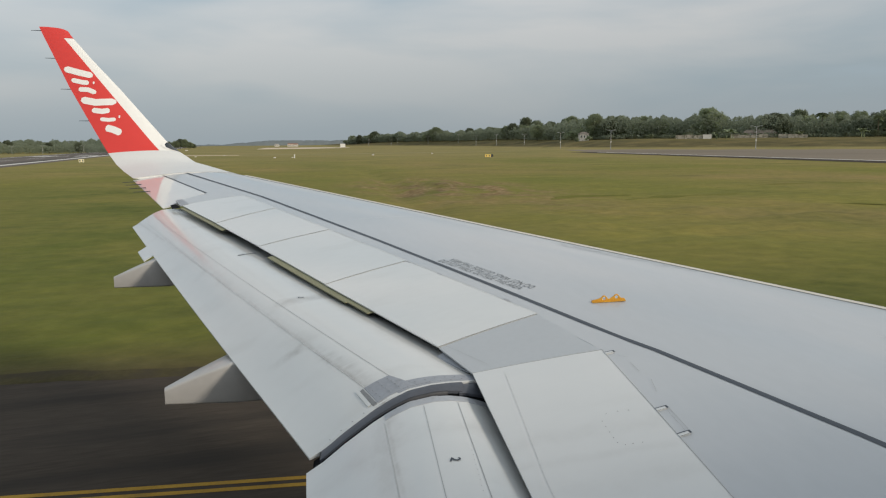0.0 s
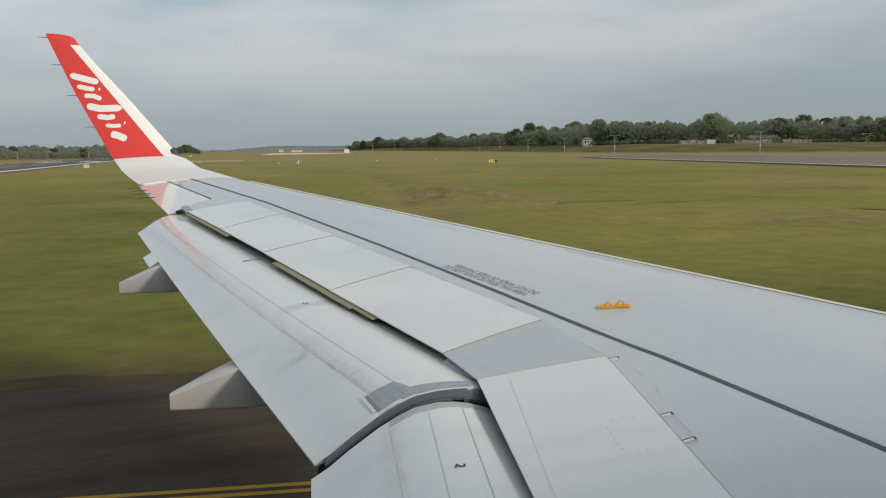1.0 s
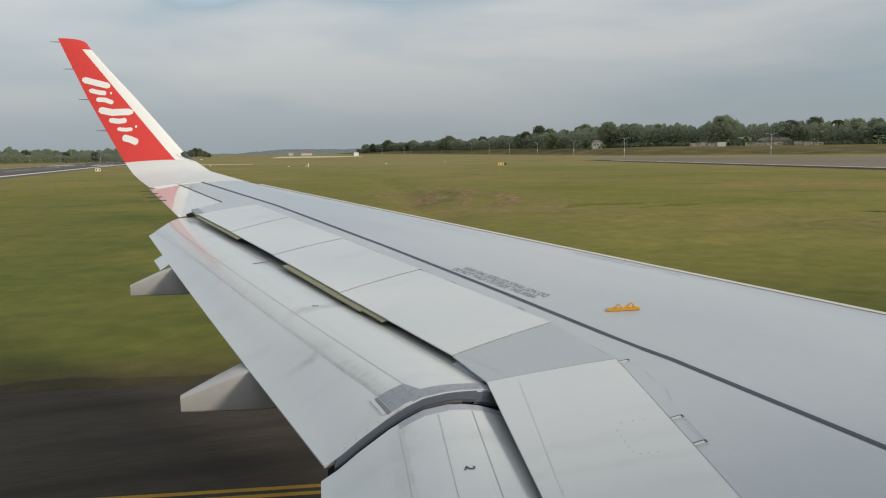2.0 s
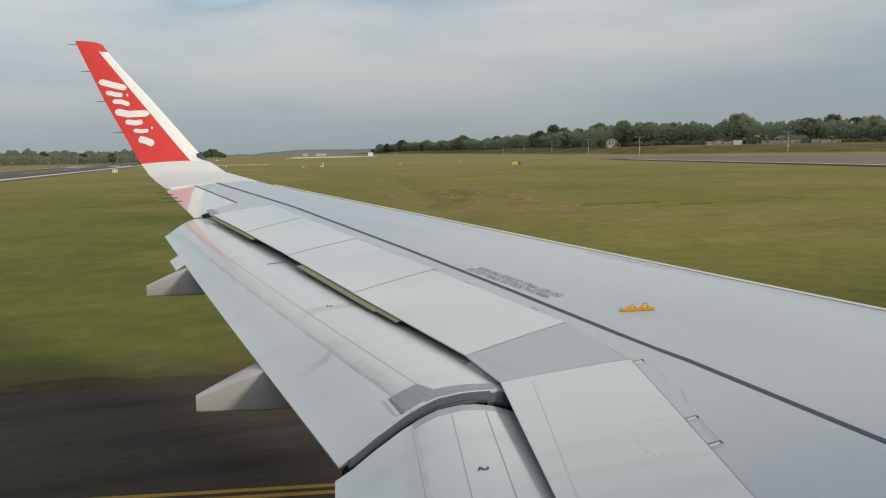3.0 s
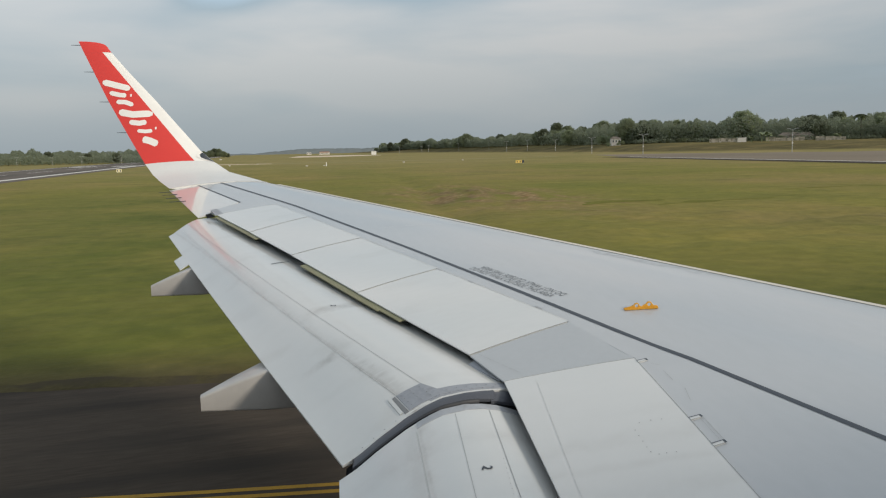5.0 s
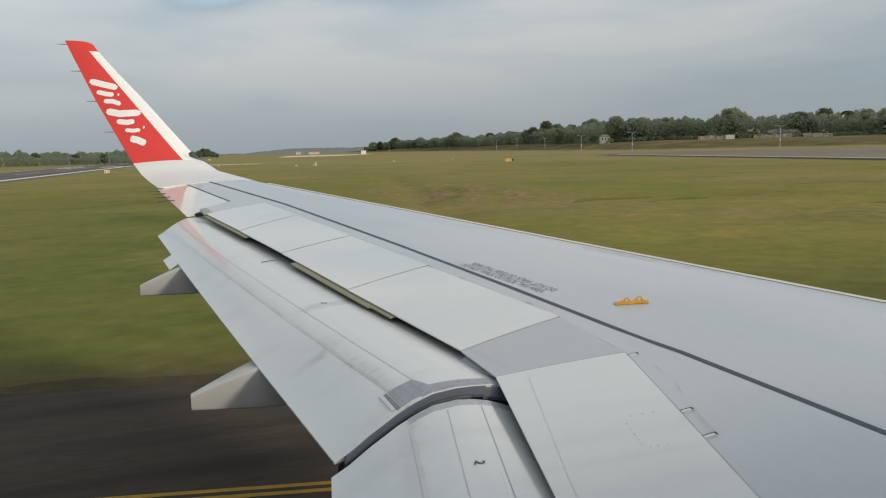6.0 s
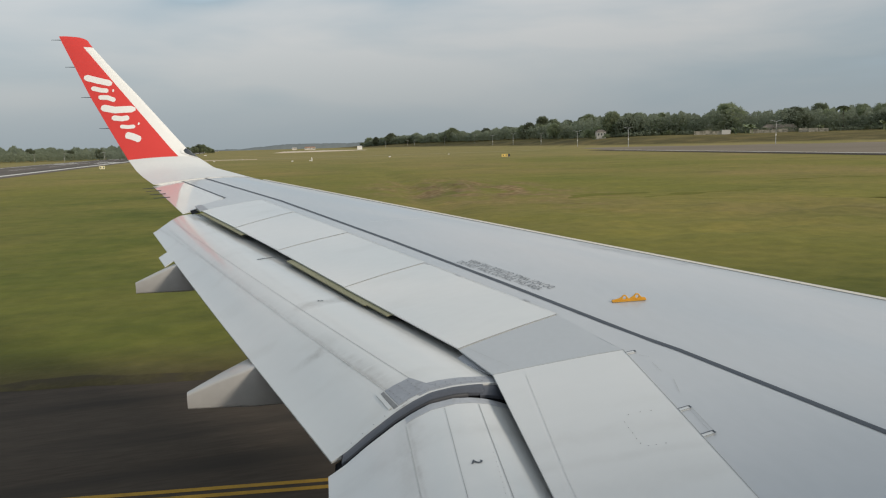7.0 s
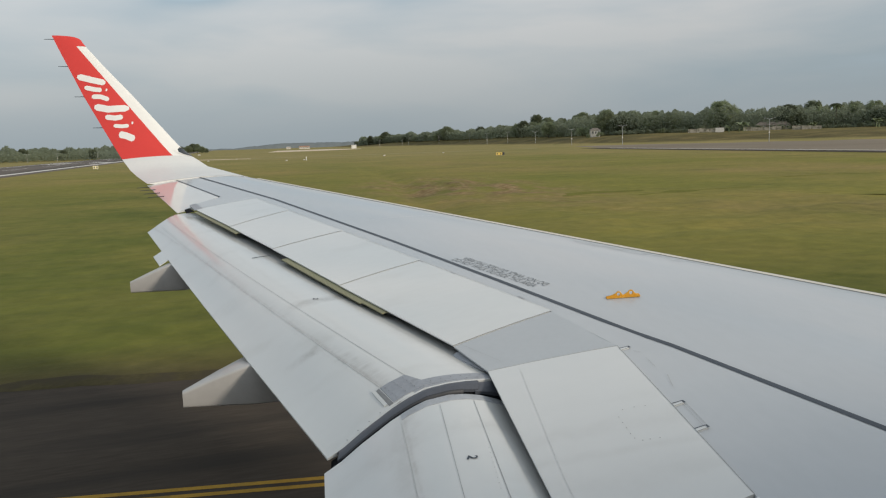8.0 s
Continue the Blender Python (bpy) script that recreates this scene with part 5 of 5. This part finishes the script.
# ---------------------------------------------------------------- buildings
def house(az, dist, w, d, h, roof_h, wall_mat, roof_mat, label, n_win, turn=0, name="house", lift=0.0):
    p = at(az, dist)
    t = thing(name, label, "building", (p[0], p[1], p[2] + lift))
    t.rotation_euler = (0, 0, radians(turn - az))
    part("wall", box((-w / 2, -d / 2, -1.0), (w / 2, d / 2, h), 0.05), wall_mat, t)
    bm = bmesh.new()
    e = 0.5
    v = [bm.verts.new(q) for q in ((-w / 2 - e, -d / 2 - e, h), (w / 2 + e, -d / 2 - e, h), (w / 2 + e, d / 2 + e, h), (-w / 2 - e, d / 2 + e, h), (-w / 2 + roof_h, 0, h + roof_h), (w / 2 - roof_h, 0, h + roof_h))]
    for f in ((0, 1, 5, 4), (1, 2, 5), (2, 3, 4, 5), (3, 0, 4), (3, 2, 1, 0)):
        bm.faces.new([v[k] for k in f])
    part("roof", bm, roof_mat, t)
    for k in range(n_win):
        x = -w / 2 + w * (k + 0.5) / n_win
        ww = min(1.4, w / n_win * 0.5)
        win = part("window", box((x - ww / 2, -d / 2 - 0.06, h * 0.38), (x + ww / 2, -d / 2 + 0.02, h * 0.78)), WHITE, t, "white window frame")
        part("pane", box((x - ww / 2 + 0.1, -d / 2 - 0.08, h * 0.38 + 0.1), (x + ww / 2 - 0.1, -d / 2 - 0.05, h * 0.78 - 0.1)), PANE, win, "dark glass pane")
    return t


house(28.2, 612, 7.0, 6, 4.6, 1.7, GREY_PLASTER, OLD_ROOF, "white two-storey house with a weathered brown roof among trees", 3, 14)
house(10.05, 1000, 6.5, 5, 4.6, 0.5, WHITE, TIN_ROOF, "small white hut with a flat grey roof at the field's edge", 0)
house(6.35, 1450, 20, 9, 4.2, 1.3, GREY_PLASTER, TILE_ROOF, "long low building with a faded red roof far off", 8)
house(5.2, 1500, 9, 7, 4.2, 1.2, GREY_PLASTER, TIN_ROOF, "low pale building far off", 3)
house(40.4, 575, 22, 8, 3.2, 2.4, OLD_WALL, OLD_ROOF, "long low house with a weathered brown roof behind the wall", 6, 6)
house(46.0, 600, 16, 8, 5.0, 2.6, PLASTER, TILE_ROOF, "low house with a faded clay roof behind the wall", 3, -8)
house(-26, 520, 24, 10, 6, 1.0, WHITE, TIN_ROOF, "white flat-roofed building behind palms", 6)


def boundary_wall():
    t = thing("boundary_wall", "weathered pale concrete boundary wall along the wooded rise", "wall", (0, 0, 0))
    az = 34.8
    while az < 43.4:
        step = 0.62
        r = random.Random(int(az * 100))
        d = bank_start(az) + 112 + 6 * math.sin(az)
        p, q = Vector(at(az, d)), Vector(at(az + step - 0.03, d))
        hgt = (2.6 if az < 38 else 2.2) + r.uniform(-0.4, 0.4)
        if r.random() < 0.07:
            az += step
            continue
        bm = bmesh.new()
        n = (q - p).normalized()
        sd = Vector((-n.y, n.x, 0)) * 0.15
        vs = [bm.verts.new(w + o + Vector((0, 0, z))) for z in (-0.8, hgt) for w, o in ((p, sd), (q, sd), (q, -sd), (p, -sd))]
        for f in ((0, 1, 2, 3), (4, 7, 6, 5), (0, 4, 5, 1), (1, 5, 6, 2), (2, 6, 7, 3), (3, 7, 4, 0)):
            bm.faces.new([vs[k] for k in f])
        part("panel", bm, PLASTER if r.random() < 0.12 else OLD_WALL, t)
        az += step


boundary_wall()
flat("bare_soil", [at(3.7, 720)[:2], at(8.0, 760)[:2], at(10.6, 850)[:2], at(10.5, 900)[:2], at(8.0, 1000)[:2], at(4.4, 960)[:2]], 0.03, SOIL, "strip of bare pale earth across the far field", "soil")
flat("far_track", [(-16, 341), (14, 331), (14.5, 339), (-16, 352)], 0.02, SOIL, "short pale gravel strip in the grass", "soil")


def service_track():
    """A dusty vehicle track right across the field, with wavering edges."""
    bm = bmesh.new()
    rows = []
    for k in range(70):
        x = 14.5 + k * 2.2
        y = float(np.interp(x, (14, 45, 101, 158, 190), (335.5, 340, 350.4, 371, 384)))
        w = 3.4 + 1.6 * noise.noise((x * 0.06, 5, 0)) + 0.9 * noise.noise((x * 0.4, 9, 0))
        rows.append([bm.verts.new((x, y - w, 0.012)), bm.verts.new((x, y + w, 0.012))])
    for p, q in zip(rows, rows[1:]):
        bm.faces.new((p[0], p[1], q[1], q[0]))
    return bm


tagged(part("service_track", service_track(), TRACK, None), "dusty pale vehicle track across the far grass", "track", kind="structure")


# ---------------------------------------------------------------- trees
def leaf_cluster(bm, centre, radius, count, size, rnd, squash=0.8):
    """Many small leaf sprays, loose at the rim."""
    for _ in range(count):
        while True:
            o = Vector((rnd.uniform(-1, 1), rnd.uniform(-1, 1), rnd.uniform(-1, 1)))
            if 0.15 < o.length < 1.0:
                break
        o = o * radius * rnd.uniform(0.75, 1.25)
        o.z *= squash
        c = centre + o
        face = (0.35 * o / radius + Vector((0.0, -0.8, 0.6)) + 0.36 * Vector((rnd.gauss(0, 1), rnd.gauss(0, 1), rnd.gauss(0, 1)))).normalized()
        a = face.cross(Vector((rnd.gauss(0, 1), rnd.gauss(0, 1), rnd.gauss(0, 1)))).normalized()
        b = face.cross(a).normalized()
        s = size * rnd.uniform(0.6, 1.4)
        a, b = a * s, b * s * rnd.uniform(0.5, 0.9)
        v = [bm.verts.new(c + p) for p in (-a, b * 0.9, a * 1.1, -b)]
        bm.faces.new(v)


def broad_tree(seed, tall, wide, open_crown=False):
    """A forked trunk with limbs; the crown is many small uneven sprays with gaps and stray tops."""
    rnd = random.Random(seed)
    t = thing("tree", TREE_LABEL, "tree", (0, 0, 0), "trees on the rise")
    bm = bmesh.new()
    fork = tall * (0.40 if open_crown else 0.22)
    lean = Vector((rnd.uniform(-0.05, 0.05) * tall, rnd.uniform(-0.05, 0.05) * tall, fork))
    add_tube(bm, (0, 0, -0.5), lean, tall * 0.028, tall * 0.02, 7)
    crown = bmesh.new()
    lobes = 15 if open_crown else 34
    low, top = (0.50, 0.95) if open_crown else (0.20, 0.95)
    phase = rnd.uniform(0, 6.28)
    for k in range(lobes):
        a = 2.4 * k + rnd.uniform(-0.5, 0.5)
        f = low + (top - low) * ((k + 0.5) / lobes) ** 0.85
        u = (f - low) / (top - low)
        girth = math.sqrt(max(0.04, 1 - (2 * u - 0.85) ** 2 / 1.4)) * (1 + 0.28 * math.sin(2 * a + phase))
        r = wide * girth * rnd.uniform(0.42, 0.85)
        if rnd.random() < 0.12:
            r, f = r * 1.25, f * rnd.uniform(0.98, 1.08)
        c = Vector((r * math.cos(a), r * math.sin(a), tall * f))
        add_tube(bm, lean * 0.95, c * 0.94, tall * 0.012, tall * 0.003, 5)
        lr = wide * rnd.uniform(0.17, 0.34) * (0.95 if open_crown else 1)
        leaf_cluster(crown, c, lr, 210, tall * 0.023, rnd, rnd.uniform(0.55, 0.85))
    if not open_crown:
        for f, g in ((0.42, 0.55), (0.62, 0.6), (0.78, 0.42)):
            leaf_cluster(crown, Vector((0, 0, tall * f)), wide * g, 420, tall * 0.03, rnd, 0.7)
    part("trunk", bm, BARK, t)
    part("crown", crown, LEAF, t)
    return t


def banana_plant(seed):
    """Broad arching leaves in an upright sheaf."""
    rnd = random.Random(seed)
    t = thing("banana_plant", "banana plants with broad pale green leaves by the wall", "plant", (0, 0, 0), "banana plants")
    for q in range(3):
        ox, oy = rnd.uniform(-2.4, 2.4), rnd.uniform(-0.8, 0.8)
        high = rnd.uniform(2.2, 3.2)
        part("stem", tube((ox, oy, -0.3), (ox, oy, high), 0.20, 0.12, 8), BANANA, t)
        for k in range(8):
            a = 2 * math.pi * k / 8 + rnd.uniform(-0.3, 0.3)
            d = Vector((math.cos(a), math.sin(a), 0))
            sd = Vector((-d.y, d.x, 0))
            reach, up = rnd.uniform(1.6, 2.4), rnd.uniform(1.2, 2.8)
            rows = []
            for j in range(7):
                u = j / 6
                p = Vector((ox, oy, high)) + d * (reach * u) + Vector((0, 0, up * u - 1.5 * u * u))
                w = 0.62 * math.sin(math.pi * min(1, 0.12 + 0.86 * u))
                rows.append([p - sd * w - Vector((0, 0, 0.12)), p, p + sd * w - Vector((0, 0, 0.12))])
            part("leaf", loft(rows, closed=False), BANANA, t)
    return t


def palm_tree(seed, tall):
    rnd = random.Random(seed)
    t = thing("palm_tree", "tall palm with drooping green fronds behind the airfield", "palm tree", (0, 0, 0), "palms")
    bm = bmesh.new()
    for k in range(5):
        add_tube(bm, (0.05 * k * k * 0.3, 0, tall * k / 5 - 0.3), (0.05 * (k + 1) ** 2 * 0.3, 0, tall * (k + 1) / 5), 0.22 - 0.02 * k, 0.20 - 0.02 * k, 7)
    part("trunk", bm, BARK, t)
    top = Vector((0.4, 0, tall))
    fr = bmesh.new()
    for k in range(16):
        a = 2 * math.pi * k / 16 + rnd.uniform(-0.15, 0.15)
        lift = rnd.uniform(-0.2, 1.0)
        d = Vector((math.cos(a), math.sin(a), 0))
        prev = None
        for j in range(8):
            u = j / 7
            p = top + d * (3.3 * u) + Vector((0, 0, 1.6 * lift * u - 2.6 * u * u))
            sd = Vector((-d.y, d.x, -0.5)) * (0.55 * math.sin(math.pi * min(1, u * 0.9 + 0.1)))
            sd2 = Vector((d.y, -d.x, -0.5)) * (0.55 * math.sin(math.pi * min(1, u * 0.9 + 0.1)))
            row = [fr.verts.new(p), fr.verts.new(p + sd), fr.verts.new(p + sd2)]
            if prev:
                fr.faces.new((prev[0], row[0], row[1], prev[1]))
                fr.faces.new((prev[0], prev[2], row[2], row[0]))
            prev = row
    part("frond", fr, PALM, t, "drooping palm fronds")
    return t


TREE_LABEL = "broad dark green tree with dense leafy crown on the rise"
kinds = [broad_tree(11, 11, 6.0), broad_tree(12, 13, 6.5), broad_tree(13, 9, 5.5), broad_tree(14, 12, 7.5), broad_tree(15, 14, 5.0, True), broad_tree(16, 8, 6.5), broad_tree(17, 16, 8.5)]
palms = [palm_tree(21, 9), palm_tree(22, 11)]
placed = {id(k): False for k in kinds + palms}


def plant(kind, az, dist, scale, turn):
    p = at(az, dist)
    flip = -1 if int(turn) % 2 else 1
    m = pose(*p, 0, 0, turn % 70 - 35)
    if not placed[id(kind)]:
        placed[id(kind)] = True
        kind.matrix_basis = m
        o = kind
    else:
        o = copy_thing(kind, m)
    o.scale = (flip * scale, scale, scale * (0.92 + 0.16 * ((turn * 7) % 1)))
    return o


rt = random.Random(5)
# skyline of the rise: how far above level the tree tops reach, in metres at their distance
az = 10.6
while az < 50:
    b0 = bank_start(az)
    for row in range(2):
        d = b0 + 160 + row * 110 + rt.uniform(-25, 25)
        a = az + rt.uniform(-0.4, 0.4)
        k = kinds[rt.choice((0, 1, 2, 3, 5, 0, 3, 4))]
        if row == 0 and (abs(a - 28.1) < 0.45 or abs(a - 40.4) < 1.2):
            continue
        sc = rt.uniform(0.8, 1.4) * (1.25 if az < 18 else 1.0 if az < 23 else 1.2 if az < 33 else 1.08)
        plant(k, a, d, sc, rt.uniform(0, 360))
    az += 0.56 * 700 / (b0 + 200)
# landmark trees
for k, a, d, sc in ((6, 37.0, 600, 1.5), (4, 37.95, 600, 1.55), (6, 29.7, 620, 1.05), (3, 30.4, 625, 1.15), (6, 44.6, 590, 1.72), (6, 45.6, 600, 1.55), (1, 48, 570, 1.4), (3, 41.3, 590, 1.5), (6, 34.6, 620, 1.25)):
    plant(kinds[k], a, d, sc, a * 31)
for a, d, sc in ((44.3, 580, 1.75), (47.6, 555, 1.2), (-27, 470, 1.1), (-24.5, 480, 1.2), (-22, 500, 1.0), (-29, 460, 1.2)):
    plant(palms[int(a) % 2], a, d, sc, a * 17)
for a, d, sc in ((27.72, 596, 0.40), (28.62, 598, 0.40), (28.40, 594, 0.24), (27.3, 640, 0.9), (28.9, 642, 0.95), (28.2, 650, 1.15)):
    plant(kinds[5], a, d, sc, a * 53)
# low scrub at the foot of the rise
for k in range(46):
    a = rt.uniform(24, 49)
    plant(kinds[rt.choice((2, 5))], a, bank_start(a) + rt.uniform(122, 150), rt.uniform(0.3, 0.5), rt.uniform(0, 360))
bananas = [banana_plant(31), banana_plant(32)]
for k, (a, d, sc) in enumerate(((38.35, 546, 1.5), (37.5, 549, 1.1), (43.0, 545, 1.0), (46.6, 543, 1.5), (48.2, 545, 1.2))):
    m = pose(*at(a, d), 0, 0, a * 40)
    plant_ob = bananas[k] if k < 2 else copy_thing(bananas[k % 2], m)
    plant_ob.matrix_basis = m
    plant_ob.scale = (sc, sc, sc)
# trees across the runway
a = -34.0
while a < -4.5:
    d = 500 + rt.uniform(0, 90)
    plant(kinds[rt.choice((0, 2, 3, 5, 1))], a, d, rt.uniform(0.46, 0.64), rt.uniform(0, 360))
    a += 0.6
plant(kinds[6], -6.9, 500, 0.72, 40)
for a, d, sc in ((-1.0, 900, 0.7), (-1.3, 920, 0.9), (-1.9, 910, 0.8), (-2.4, 930, 0.75), (-1.6, 940, 0.95), (-0.7, 930, 0.5)):
    plant(kinds[1 if sc > 0.85 else 3], a, d, sc, a * 90)


def far_woods(name, az0, az1, reach, tall, depth, count, label, mat=WOODS, clumps=1.3):
    """Distant woodland: loose masses of foliage in one mesh."""
    rnd = random.Random(name + str(az0))
    bm_v, bm_f = [], []
    for k in range(count):
        a = rnd.uniform(az0, az1)
        dist = reach(a) if callable(reach) else reach
        d = dist + rnd.uniform(0, depth)
        p = Vector(at(a, d))
        q = a * clumps + 0.8 * noise.noise((a * 0.9, 8, 0)) + 37 * int(d / 45)
        dome = math.sqrt(1.0 - (2 * (q % 1) - 1) ** 2) * (0.6 + 0.4 * math.sin(12.99 * int(q)))
        hgt = (tall(a) if callable(tall) else tall) * (0.66 + 0.34 * noise.noise((a * 1.7, dist * 0.01, 0)) + 0.30 * dome) * rnd.uniform(0.05, 1.0) ** 0.7
        c = p + Vector((0, 0, hgt))
        s = dist * 0.0010 * rnd.uniform(0.7, 1.5)
        face = (0.4 * Vector((rnd.gauss(0, 1), rnd.gauss(0, 1), rnd.gauss(0, 1))) + Vector((0.0, -1.0, 0.8))).normalized()
        u = face.cross(Vector((rnd.gauss(0, 1), rnd.gauss(0, 1), rnd.gauss(0, 1)))).normalized() * s
        v = face.cross(u).normalized() * s * 0.8
        n = len(bm_v)
        bm_v += [c - u, c + v, c + u, c - v]
        bm_f.append((n, n + 1, n + 2, n + 3))
    me = bpy.data.meshes.new(name)
    me.from_pydata([tuple(v) for v in bm_v], [], bm_f)
    me.materials.append(mat)
    return tagged(new(name, me), label, "woodland", kind="stuff")


far_woods("far_woods", -40, -4.4, 580, 9.5, 120, 42000, "dark woodland beyond the runway")
far_woods("far_woods", -40, -4.4, 497, 6.2, 90, 30000, "low dark woodland edge beyond the runway")
far_woods("far_woods", 10.4, 52, lambda a: bank_start(a) + 128, lambda a: float(np.interp(a, (10.4, 12, 15, 22, 26, 31, 35, 52), (9, 17, 17, 15, 17, 19, 18, 16))), 150, 110000, "dark woodland on the rise")


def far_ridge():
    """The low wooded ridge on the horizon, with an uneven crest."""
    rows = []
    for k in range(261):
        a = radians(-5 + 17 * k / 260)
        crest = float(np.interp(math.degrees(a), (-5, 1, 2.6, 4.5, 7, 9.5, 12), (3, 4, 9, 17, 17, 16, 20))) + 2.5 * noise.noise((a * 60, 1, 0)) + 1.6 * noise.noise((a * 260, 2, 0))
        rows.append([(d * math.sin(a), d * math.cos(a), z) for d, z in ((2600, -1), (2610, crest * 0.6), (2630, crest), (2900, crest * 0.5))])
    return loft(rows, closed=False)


# backdrop ridge, its haze painted into the material
tagged(part("backdrop", far_ridge(), HAZED_RIDGE, None, smooth=True), "wooded ridge along the horizon, haze painted in as blue-grey", "ridge", kind="structure")
far_woods("far_woods", 52, 110, 700, 10, 200, 5000, "dark woodland on the rise")


far_woods("scrub", 24, 50, lambda a: bank_start(a) + 126, 3.2, 40, 9000, "low brown-green scrub at the foot of the trees")


def verge():
    """Ragged earth margin where the grass meets the taxiway."""
    bm = bmesh.new()
    rows = []
    for k in range(260):
        x = -7.5 + k * 0.42
        a = 15.25 - 0.18 * x + 0.16 * noise.noise((x * 0.9, 1, 0)) + 0.07 * noise.noise((x * 4, 2, 0))
        b = 15.95 - 0.18 * x + 0.35 * noise.noise((x * 0.5, 3, 0)) + 0.18 * noise.noise((x * 3, 4, 0))
        rows.append([bm.verts.new((x, a, 0.021)), bm.verts.new((x, (a + b) / 2, 0.03)), bm.verts.new((x, b, 0.012))])
    for p, q in zip(rows, rows[1:]):
        for j in range(2):
            bm.faces.new((p[j], p[j + 1], q[j + 1], q[j]))
    return bm


tagged(part("verge", verge(), VERGE, None, "", smooth=True), "ragged brown earth and dead grass verge along the taxiway", "verge", kind="structure")


# ---------------------------------------------------------------- ruts
def rut(points, width, seed):
    """A shallow wheel rut in which the grass stands darker; wavering edges that thin out at both ends."""
    bm = bmesh.new()
    rows = []
    n = 60
    for k in range(n + 1):
        t = k / n
        x = float(np.interp(t * (len(points) - 1), range(len(points)), [p[0] for p in points]))
        y = float(np.interp(t * (len(points) - 1), range(len(points)), [p[1] for p in points]))
        y += 0.8 * noise.noise((x * 0.12, seed, 0))
        w = width * math.sin(math.pi * t) ** 0.5 * max(0.04, 0.65 + 0.9 * noise.noise((x * 0.35, seed, 3)))
        z = height(x, y)
        rows.append([bm.verts.new((x, y - w, z - 0.012)), bm.verts.new((x, y, z - 0.004)), bm.verts.new((x, y + w, z - 0.012))])
    for p, q in zip(rows, rows[1:]):
        for j in range(2):
            bm.faces.new((p[j], p[j + 1], q[j + 1], q[j]))
    return tagged(part("rut", bm, RUT, None, smooth=True), "dark grassed-over wheel rut across the field", "rut", kind="structure")


rut(((33, 54), (38, 56), (46, 56.5)), 1.4, 1.3)
rut(((44, 43), (52, 42), (59, 39)), 1.0, 4.1)
rut(((54, 65), (64, 67), (72, 65)), 0.7, 7.7)
# this strip's dark colour stands for a rut and for the hummocks' shade
rut(((26.4, 56.0), (31.0, 59.1), (36.5, 59.0)), 1.5, 11.2)
